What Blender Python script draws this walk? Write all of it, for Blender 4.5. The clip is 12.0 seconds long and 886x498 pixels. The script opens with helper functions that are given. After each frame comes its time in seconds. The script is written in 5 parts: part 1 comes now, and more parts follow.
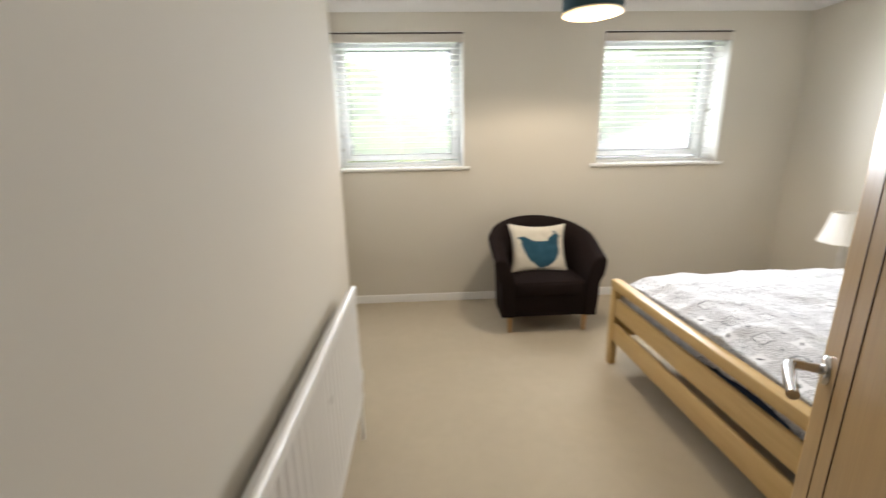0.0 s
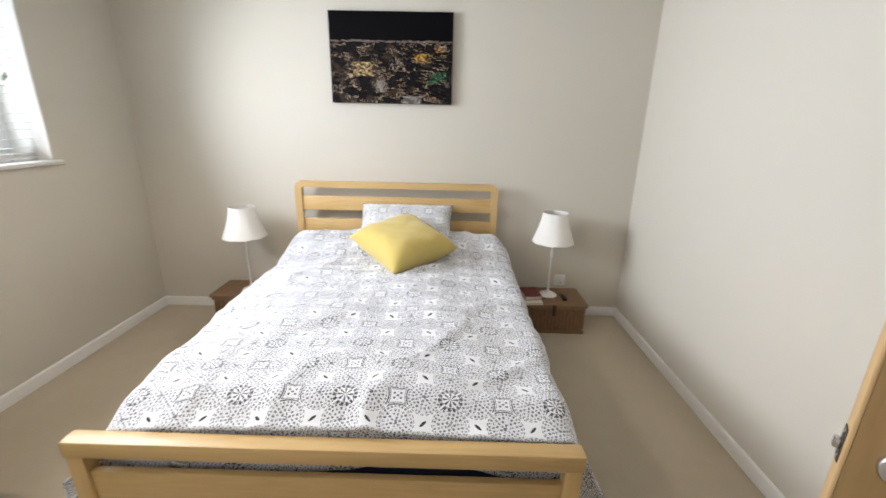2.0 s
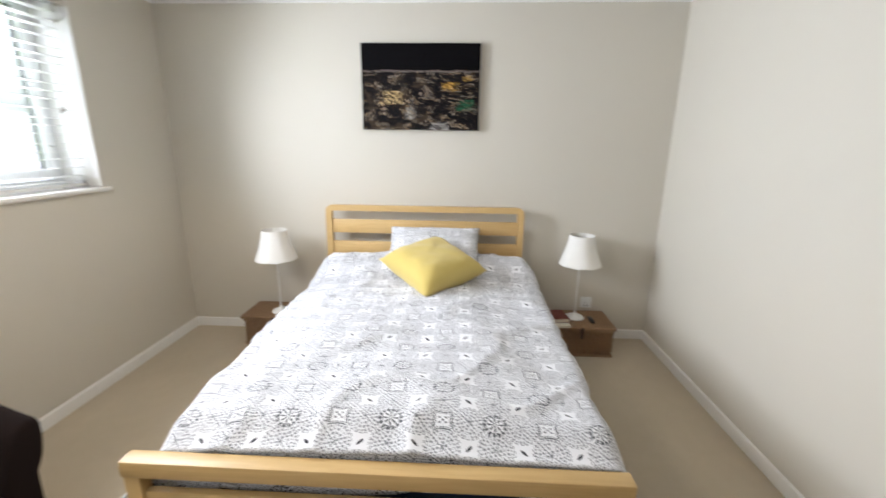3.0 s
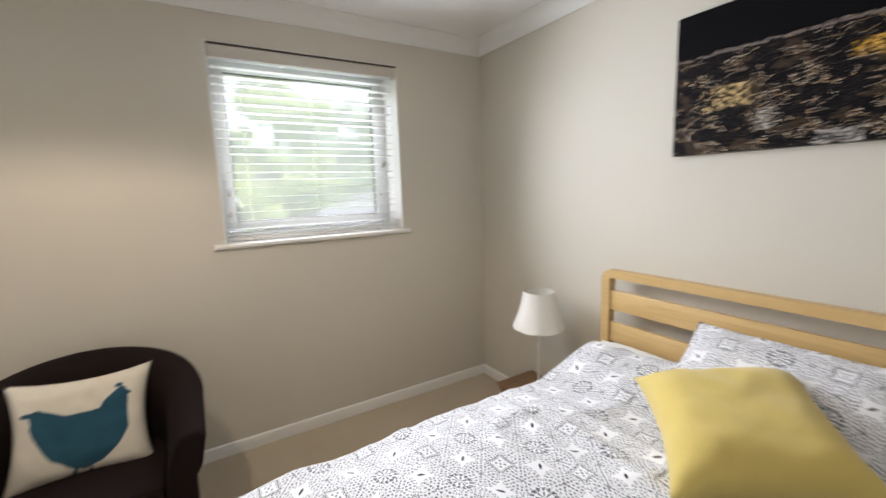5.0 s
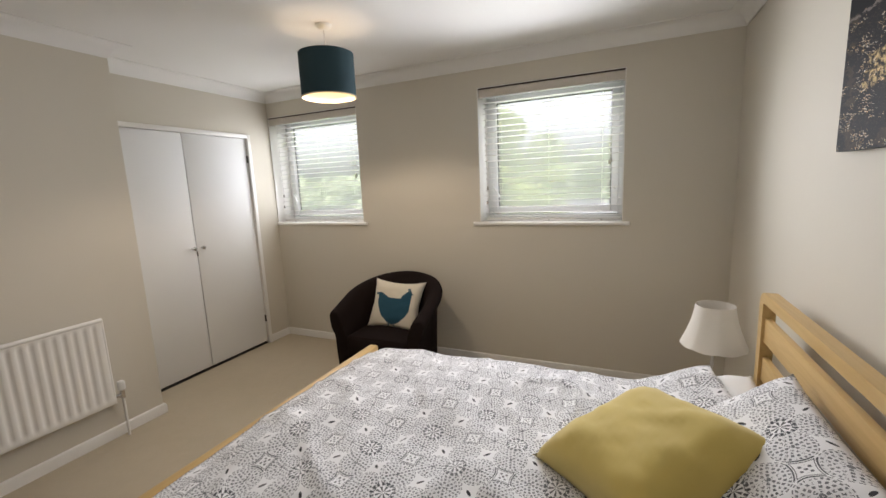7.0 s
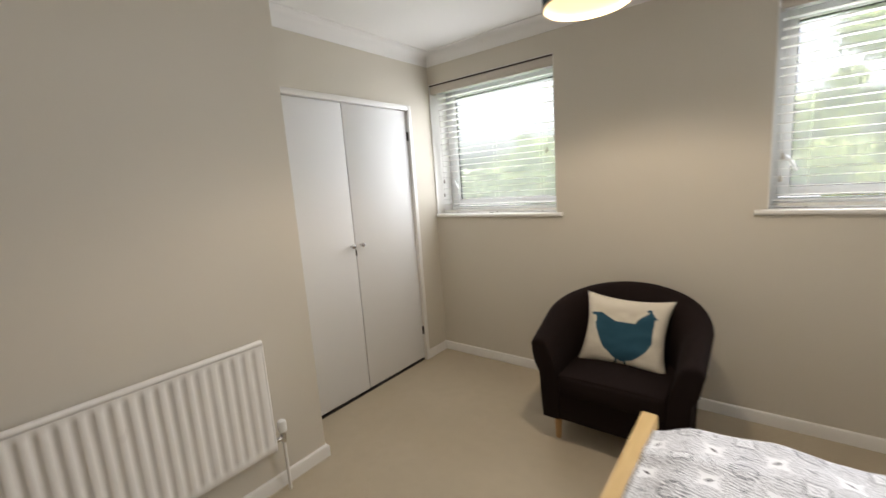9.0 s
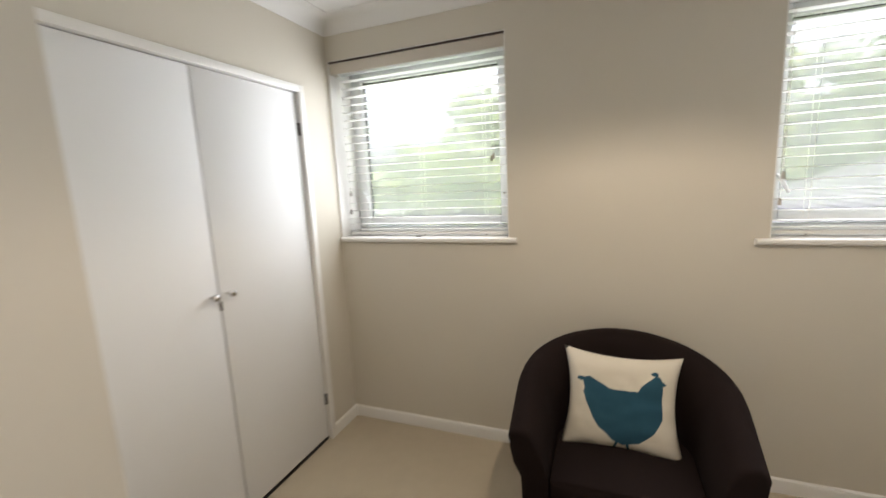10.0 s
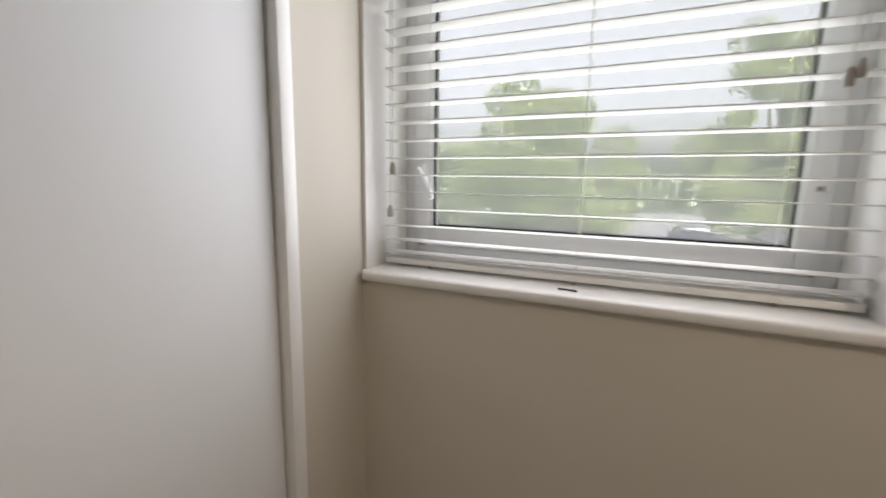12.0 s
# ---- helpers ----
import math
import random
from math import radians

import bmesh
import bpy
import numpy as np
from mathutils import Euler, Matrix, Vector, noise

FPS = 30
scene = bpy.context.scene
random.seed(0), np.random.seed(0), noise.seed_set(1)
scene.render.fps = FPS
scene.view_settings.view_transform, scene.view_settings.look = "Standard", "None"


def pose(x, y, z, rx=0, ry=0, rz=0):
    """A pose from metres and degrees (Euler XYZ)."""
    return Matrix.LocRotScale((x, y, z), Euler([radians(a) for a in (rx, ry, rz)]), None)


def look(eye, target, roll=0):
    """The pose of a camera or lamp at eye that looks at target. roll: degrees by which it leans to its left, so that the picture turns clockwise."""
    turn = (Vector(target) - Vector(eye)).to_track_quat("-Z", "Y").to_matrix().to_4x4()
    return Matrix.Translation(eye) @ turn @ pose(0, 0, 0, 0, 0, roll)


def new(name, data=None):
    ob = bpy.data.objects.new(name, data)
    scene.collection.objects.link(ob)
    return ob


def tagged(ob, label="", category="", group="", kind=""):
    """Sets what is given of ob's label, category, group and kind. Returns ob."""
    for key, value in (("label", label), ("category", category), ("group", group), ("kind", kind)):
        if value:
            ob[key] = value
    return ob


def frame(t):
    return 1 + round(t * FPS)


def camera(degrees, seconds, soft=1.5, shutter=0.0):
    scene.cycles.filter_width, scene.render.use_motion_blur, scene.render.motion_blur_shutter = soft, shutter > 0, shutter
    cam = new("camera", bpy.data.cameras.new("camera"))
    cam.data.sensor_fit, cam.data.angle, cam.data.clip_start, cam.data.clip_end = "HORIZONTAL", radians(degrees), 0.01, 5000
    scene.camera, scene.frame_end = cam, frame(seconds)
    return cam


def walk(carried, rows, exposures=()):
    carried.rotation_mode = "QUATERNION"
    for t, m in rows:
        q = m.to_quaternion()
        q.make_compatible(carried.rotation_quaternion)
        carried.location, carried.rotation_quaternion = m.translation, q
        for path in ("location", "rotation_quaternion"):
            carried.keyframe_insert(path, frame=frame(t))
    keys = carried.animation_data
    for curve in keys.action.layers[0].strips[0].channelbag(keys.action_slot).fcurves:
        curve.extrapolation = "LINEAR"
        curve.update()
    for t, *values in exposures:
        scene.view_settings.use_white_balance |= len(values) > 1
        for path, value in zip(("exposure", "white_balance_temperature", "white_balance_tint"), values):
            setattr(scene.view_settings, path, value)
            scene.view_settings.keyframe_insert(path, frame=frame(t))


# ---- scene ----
cam = camera(94.6, 12.0, shutter=0.4)
PATH = [
    (0, (0.172, 0.14, 1.397), (0.267, 2.075, 0.901), -1.1),
    (0.5, (0.192, 0.517, 1.393), (1.022, 2.269, 0.902), -0.8),
    (1, (0.246, 0.891, 1.416), (1.682, 2.186, 0.906), -0.8),
    (1.5, (0.4, 1.168, 1.435), (2.224, 1.782, 0.888), 0.0),
    (2, (0.405, 1.413, 1.462), (2.315, 1.434, 0.87), 1.2),
    (2.5, (0.387, 1.496, 1.472), (2.295, 1.312, 0.903), 1.7),
    (3, (0.374, 1.515, 1.489), (2.309, 1.601, 0.988), 0.7),
    (3.2, (0.378, 1.506, 1.48), (2.303, 1.815, 1.031), 0.1),
    (4.8, (1.398, 1.204, 1.506), (2.689, 2.702, 1.211), -1.9),
    (5, (1.55, 1.187, 1.472), (2.579, 2.877, 1.18), -1.9),
    (5.5, (1.858, 0.996, 1.45), (2.145, 2.947, 1.115), -1.4),
    (6, (2.205, 0.758, 1.505), (1.825, 2.678, 1.11), -1.5),
    (6.5, (2.61, 0.577, 1.511), (1.884, 2.411, 1.18), -1.8),
    (6.7, (2.702, 0.525, 1.53), (1.935, 2.345, 1.211), -2.2),
    (7.1, (2.79, 0.49, 1.532), (1.965, 2.278, 1.22), -2.6),
    (7.5, (2.71, 0.515, 1.53), (1.82, 2.265, 1.22), -3.1),
    (8.3, (2.301, 0.722, 1.522), (1.205, 2.367, 1.214), -3.8),
    (8.5, (2.15, 0.808, 1.503), (0.993, 2.411, 1.204), -3.9),
    (9, (1.673, 0.953, 1.469), (0.446, 2.5, 1.151), -4.1),
    (9.5, (1.273, 1.141, 1.5), (0.195, 2.79, 1.155), -3.7),
    (10, (1.007, 1.525, 1.518), (0.283, 3.362, 1.201), -2.8),
    (10.5, (0.723, 1.934, 1.525), (0.331, 3.869, 1.204), -2.2),
    (11, (0.531, 2.381, 1.5), (0.057, 4.301, 1.203), -1.4),
    (11.5, (0.223, 2.656, 1.461), (-0.324, 4.559, 1.178), 0.2),
    (12, (0.103, 2.782, 1.444), (-0.695, 4.589, 1.127), 1.0),
]
EXPOSURES = [(0.0, 3.5, 6200, 12), (0.5, 3.32, 6200, 12), (1.0, 3.25, 6150, 13), (1.5, 3.35, 6050, 13), (3.0, 3.42, 5900, 12), (5.0, 3.05, 6100, 14), (5.5, 3.0, 6150, 14), (6.5, 2.7, 6350, 15), (8.5, 2.85, 6500, 14), (9.5, 2.95, 6250, 13), (10.0, 3.0, 6350, 13), (10.5, 2.85, 6450, 14), (11.5, 2.5, 6450, 18), (12.0, 2.2, 6400, 17)]
walk(cam, [(t, look(eye, target, roll)) for t, eye, target, roll in PATH], EXPOSURES)

# ---- sky and lights ----
world = bpy.data.worlds.new("overcast_sky")
scene.world = world
world.use_nodes = True
wn = world.node_tree
sky = wn.nodes.new("ShaderNodeTexSky")
sky.sky_type = 'NISHITA'
sky.sun_disc = False
sky.sun_elevation, sky.sun_rotation = radians(48), radians(150)
sky.air_density, sky.dust_density, sky.ozone_density = 0.8, 8.0, 0.6
haze = wn.nodes.new("ShaderNodeHueSaturation")
haze.inputs["Saturation"].default_value, haze.inputs["Value"].default_value = 0.22, 0.80
wn.links.new(sky.outputs[0], haze.inputs["Color"])
wn.links.new(haze.outputs[0], wn.nodes["Background"].inputs[0])
wn.nodes["Background"].inputs[1].default_value = 0.15
sun_data = bpy.data.lights.new("sun", 'SUN')
sun_data.energy, sun_data.angle, sun_data.color = 0.9, radians(25), (1.0, 0.96, 0.9)
sun = new("sun", sun_data)
sun.matrix_world = look((0, 0, 30), (-0.45, 0.8, 30 - 1.1))

# the lit bulb of the pendant
PEND = (1.135, 2.58)
bulb_data = bpy.data.lights.new("bulb_glow", 'POINT')
bulb_data.energy, bulb_data.color, bulb_data.shadow_soft_size = 0.32, (1.0, 0.80, 0.56), 0.03
bulb_lamp = new("bulb_glow", bulb_data)
bulb_lamp.location = (PEND[0], PEND[1], 2.125)
beam_data = bpy.data.lights.new("bulb_beam", 'SPOT')
beam_data.energy, beam_data.color, beam_data.shadow_soft_size = 3.8, (1.0, 0.84, 0.64), 0.03
beam_data.spot_size, beam_data.spot_blend = radians(160), 0.4
beam_lamp = new("bulb_beam", beam_data)
beam_lamp.location = (PEND[0], PEND[1], 2.13)

# the sky's light at the two casements: what falls on the blinds, and what passes on into the room
for wx, watts, spread in ((0.005, 1.0, 178), (2.228, 3.9, 128)):
    for wy, power, wide, aim in ((3.725, watts, spread, (wx, 0.0, 1.3)), (3.885, 0.95, 175, (wx, 0.0, 1.71))):
        pane_data = bpy.data.lights.new("window_daylight", 'AREA')
        pane_data.shape, pane_data.size, pane_data.size_y = 'RECTANGLE', 0.90, 0.82
        pane_data.spread, pane_data.energy, pane_data.color = radians(wide), power, (0.95, 0.98, 1.0)
        pane_lamp = new("window_daylight", pane_data)
        pane_lamp.matrix_world = look((wx, wy, 1.71), aim)


# ---- materials ----
def nodes_of(name):
    m = bpy.data.materials.new(name)
    m.use_nodes = True
    t = m.node_tree
    return m, t, t.nodes["Principled BSDF"]


def math_node(t, op, a, b=0.0, c=0.0, clamp=False):
    n = t.nodes.new("ShaderNodeMath")
    n.operation, n.use_clamp = op, clamp
    for k, v in enumerate((a, b, c)):
        if isinstance(v, (int, float)):
            n.inputs[k].default_value = v
        else:
            t.links.new(v, n.inputs[k])
    return n.outputs[0]


def mix_colour(t, fac, a, b):
    n = t.nodes.new("ShaderNodeMix")
    n.data_type = 'RGBA'
    for key, v in ((0, fac), (6, a), (7, b)):
        if isinstance(v, (int, float)):
            n.inputs[key].default_value = v
        elif isinstance(v, tuple):
            n.inputs[key].default_value = (*v, 1)
        else:
            t.links.new(v, n.inputs[key])
    return n.outputs[2]


def noise_of(t, scale, detail=3.0, rough=0.5, stretch=(1, 1, 1), coords="Object"):
    tc, mp, n = t.nodes.new("ShaderNodeTexCoord"), t.nodes.new("ShaderNodeMapping"), t.nodes.new("ShaderNodeTexNoise")
    mp.inputs["Scale"].default_value = stretch
    t.links.new(tc.outputs[coords], mp.inputs[0])
    t.links.new(mp.outputs[0], n.inputs["Vector"])
    n.inputs["Scale"].default_value, n.inputs["Detail"].default_value, n.inputs["Roughness"].default_value = scale, detail, rough
    return n.outputs["Fac"]


def bump_of(t, p, height, strength, distance):
    b = t.nodes.new("ShaderNodeBump")
    b.inputs["Strength"].default_value, b.inputs["Distance"].default_value = strength, distance
    t.links.new(height, b.inputs["Height"])
    t.links.new(b.outputs[0], p.inputs["Normal"])


def surface(name, colour, rough=0.6, metal=0.0, vary=0.06, scale=3.0, fine=120.0, bump=0.15, dist=0.001, spec=0.5, stretch=(1, 1, 1), sheen=0.0, trans=0.0):
    """A plain surface with variation at two scales and fine relief."""
    m, t, p = nodes_of(name)
    big, small = noise_of(t, scale, 4, 0.55, stretch), noise_of(t, fine, 3, 0.6, stretch)
    dark, light = tuple(c * (1 - vary) for c in colour), tuple(min(1, c * (1 + vary)) for c in colour)
    base = mix_colour(t, big, dark, light)
    base = mix_colour(t, math_node(t, 'MULTIPLY', small, vary), base, tuple(c * 0.6 for c in colour))
    t.links.new(base, p.inputs["Base Color"])
    r = math_node(t, 'MULTIPLY_ADD', big, 0.14, rough - 0.07, True)
    t.links.new(r, p.inputs["Roughness"])
    p.inputs["Metallic"].default_value, p.inputs["Specular IOR Level"].default_value = metal, spec
    p.inputs["Sheen Weight"].default_value = sheen
    p.inputs["Transmission Weight"].default_value = trans
    if bump:
        bump_of(t, p, small, bump, dist)
    return m


def wood(name, light, dark, axis, rough=0.42, ring=14.0):
    """Boards with grain along one axis, and a few knots."""
    m, t, p = nodes_of(name)
    stretch = tuple(0.08 if k == axis else 1.0 for k in range(3))
    grain, fibre = noise_of(t, ring, 4, 0.55, stretch), noise_of(t, 160, 2, 0.6, tuple(s * s for s in stretch))
    band = math_node(t, 'FRACT', math_node(t, 'MULTIPLY', grain, 7.0))
    band = math_node(t, 'SMOOTH_MIN', band, math_node(t, 'SUBTRACT', 1.0, band), 0.2)
    fac = math_node(t, 'MULTIPLY_ADD', fibre, 0.45, math_node(t, 'MULTIPLY', band, 0.9), True)
    rnd = t.nodes.new("ShaderNodeObjectInfo")
    col = mix_colour(t, fac, dark, light)
    col = mix_colour(t, math_node(t, 'MULTIPLY', rnd.outputs["Random"], 0.22), col, tuple(c * 0.75 for c in light))
    t.links.new(col, p.inputs["Base Color"])
    p.inputs["Roughness"].default_value = rough
    bump_of(t, p, fibre, 0.12, 0.001)
    return m


def duvet_print():
    """White cotton with a grey lace print: rayed stars and framed squares in turn, a lace disc between each two, dark leaf dots in the gaps."""
    m, t, p = nodes_of("printed_cotton")
    uv = t.nodes.new("ShaderNodeUVMap")
    sep = t.nodes.new("ShaderNodeSeparateXYZ")
    t.links.new(uv.outputs[0], sep.inputs[0])
    f = lambda op, a, b=0.0, c=0.0: math_node(t, op, a, b, c)
    band = lambda v, mid, half: f('LESS_THAN', f('ABSOLUTE', f('SUBTRACT', v, mid)), half)
    any_of = lambda a, b: f('MAXIMUM', a, b)
    both = lambda a, b: f('MULTIPLY', a, b)
    length = lambda a, b: f('SQRT', f('ADD', both(a, a), both(b, b)))
    REPEAT = 0.158                       # from a star to the next square
    across, along = f('DIVIDE', sep.outputs[0], 2 * REPEAT), f('DIVIDE', sep.outputs[1], 2 * REPEAT)
    u, v = f('ADD', across, along), f('SUBTRACT', across, along)
    wrap = lambda q: f('SUBTRACT', f('FRACT', q), 0.5)
    x, y = wrap(f('ADD', u, 0.5)), wrap(f('ADD', v, 0.5))      # from the star
    sx, sy = wrap(u), wrap(v)                                  # from the square
    r, th = length(x, y), f('ARCTAN2', y, x)
    wave = lambda n, lim: f('GREATER_THAN', f('COSINE', f('MULTIPLY', th, n)), lim)
    # star with rays, and a ring of petals
    ink = both(band(r, 0.056, 0.046), wave(8.0, 0.2))
    ink = any_of(ink, both(band(r, 0.142, 0.026), wave(14.0, -0.1)))
    # lace discs
    dx, dy = f('SUBTRACT', f('ABSOLUTE', x), 0.25), f('SUBTRACT', f('ABSOLUTE', y), 0.25)
    rd, td = length(dx, dy), f('ARCTAN2', dy, dx)
    disc = f('LESS_THAN', rd, 0.236)
    lace = f('LESS_THAN', rd, 0.030)
    for radius, half, count in ((0.056, 0.018, 6.0), (0.106, 0.016, 12.0), (0.156, 0.017, 18.0), (0.206, 0.014, 27.0)):
        lace = any_of(lace, both(band(rd, radius, half), f('GREATER_THAN', f('COSINE', f('MULTIPLY', td, count)), -0.1)))
    lace = both(disc, both(lace, f('GREATER_THAN', noise_of(t, 110.0, 2, 0.6, (1, 1, 1), "UV"), 0.44)))
    rim = both(band(rd, 0.238, 0.006), f('GREATER_THAN', f('COSINE', f('MULTIPLY', td, 22.0)), -0.3))
    # framed squares with a spotted middle
    g1, g2 = f('ABSOLUTE', f('ADD', sx, sy)), f('ABSOLUTE', f('SUBTRACT', sx, sy))
    big, small = f('MAXIMUM', g1, g2), f('MINIMUM', g1, g2)
    edge = f('SUBTRACT', big, f('MULTIPLY', both(small, small), 1.1))
    ink = any_of(ink, both(band(edge, 0.168, 0.012), f('LESS_THAN', small, 0.175)))
    ink = any_of(ink, band(edge, 0.134, 0.007))
    spots = f('GREATER_THAN', both(f('COSINE', f('MULTIPLY', g1, 62.0)), f('COSINE', f('MULTIPLY', g2, 48.0))), 0.25)
    ink = any_of(ink, both(f('LESS_THAN', big, 0.085), spots))
    # solid leaf dots
    solid = 0.0
    for m1, m2 in ((sx, y), (sy, x)):
        leaf = f('ADD', both(both(m1, m1), 300.0), both(both(m2, m2), 2600.0))
        solid = f('MAXIMUM', solid, f('LESS_THAN', leaf, 1.0))
    worn = f('MULTIPLY_ADD', noise_of(t, 9, 3, 0.6), 0.6, 0.6)
    white = (0.76, 0.76, 0.775)
    col = mix_colour(t, f('MULTIPLY', disc, 0.15), white, (0.30, 0.305, 0.33))
    col = mix_colour(t, both(any_of(lace, rim), f('MULTIPLY', worn, 0.95)), col, (0.085, 0.088, 0.10))
    col = mix_colour(t, both(ink, worn), col, (0.05, 0.052, 0.062))
    col = mix_colour(t, solid, col, (0.03, 0.03, 0.035))
    t.links.new(col, p.inputs["Base Color"])
    p.inputs["Roughness"].default_value, p.inputs["Sheen Weight"].default_value, p.inputs["Specular IOR Level"].default_value = 0.9, 0.15, 0.2
    bump_of(t, p, noise_of(t, 34, 4, 0.6), 0.22, 0.004)
    return m


def night_city():
    """A canvas print: black sky over a plain of small town lights."""
    m, t, p = nodes_of("night_city_print")
    tc, sep = t.nodes.new("ShaderNodeTexCoord"), t.nodes.new("ShaderNodeSeparateXYZ")
    t.links.new(tc.outputs["Generated"], sep.inputs[0])
    f = lambda op, a, b=0.0, c=0.0: math_node(t, op, a, b, c)
    wob = f('MULTIPLY_ADD', noise_of(t, 18.0, 3, 0.6, (0.02, 1.4, 1), "Generated"), 0.18, -0.09)
    u, v = f('ADD', f('SUBTRACT', 1.0, sep.outputs[1]), wob), f('ADD', sep.outputs[2], f('MULTIPLY', wob, 0.35))
    below = f('LESS_THAN', v, 0.70)
    depth = f('SUBTRACT', 0.72, v)

    def spots(scale, stretch, size, keep):
        mp, vo = t.nodes.new("ShaderNodeMapping"), t.nodes.new("ShaderNodeTexVoronoi")
        mp.inputs["Scale"].default_value = stretch
        t.links.new(tc.outputs["Generated"], mp.inputs[0])
        t.links.new(mp.outputs[0], vo.inputs["Vector"])
        vo.inputs["Scale"].default_value = scale
        s2 = t.nodes.new("ShaderNodeSeparateColor")
        t.links.new(vo.outputs["Color"], s2.inputs[0])
        on = f('MULTIPLY', f('LESS_THAN', vo.outputs["Distance"], size), f('GREATER_THAN', s2.outputs[0], keep))
        return f('MULTIPLY', on, below), s2.outputs[1]

    col = mix_colour(t, below, (0.003, 0.0025, 0.003), (0.006, 0.005, 0.006))
    big = noise_of(t, 5.0, 3, 0.6, (1, 1.4, 2.2), "Generated")
    col = mix_colour(t, f('MULTIPLY', f('MULTIPLY', f('GREATER_THAN', big, 0.58), below), 0.5), col, (0.06, 0.040, 0.024))

    def block(u0, u1, v0, v1):
        a = f('MULTIPLY', f('GREATER_THAN', u, u0), f('LESS_THAN', u, u1))
        return f('MULTIPLY', a, f('MULTIPLY', f('GREATER_THAN', v, v0), f('LESS_THAN', v, v1)))
    streak = noise_of(t, 30.0, 3, 0.65, (0.02, 1.4, 1.6), "Generated")
    for rect, c in (((0.17, 0.35, 0.30, 0.46), (0.62, 0.44, 0.20)), ((0.69, 0.80, 0.46, 0.56), (0.75, 0.42, 0.07)), ((0.88, 0.93, 0.58, 0.64), (0.7, 0.42, 0.1)),
                    ((0.83, 0.95, 0.24, 0.36), (0.03, 0.15, 0.07)), ((0.37, 0.44, 0.13, 0.27), (0.42, 0.40, 0.36)), ((0.59, 0.75, 0.0, 0.09), (0.5, 0.46, 0.42))):
        col = mix_colour(t, f('MULTIPLY', block(*rect), math_node(t, 'MULTIPLY_ADD', streak, 5.0, -2.2, True)), col, c)
    for scale, stretch, size, keep in ((60, (0.02, 1.3, 2.2), 0.30, 0.80), (26, (0.02, 1.5, 2.2), 0.19, 0.80), (110, (0.02, 1.0, 3.0), 0.32, 0.84)):
        on, hue = spots(scale, stretch, size, keep)
        patch = f('GREATER_THAN', noise_of(t, 6.0, 4, 0.65, (0.02, 1.3, 2.4), "Generated"), 0.52)
        col = mix_colour(t, f('MULTIPLY', on, f('MULTIPLY_ADD', patch, 0.85, 0.05)), col, mix_colour(t, hue, (0.85, 0.50, 0.20), (0.85, 0.78, 0.66)))
    line = f('LESS_THAN', f('ABSOLUTE', f('SUBTRACT', v, 0.685)), 0.010)
    col = mix_colour(t, f('MULTIPLY', line, f('GREATER_THAN', streak, 0.46)), col, (0.16, 0.13, 0.115))
    t.links.new(col, p.inputs["Base Color"])
    p.inputs["Roughness"].default_value, p.inputs["Specular IOR Level"].default_value = 0.6, 0.06
    return m


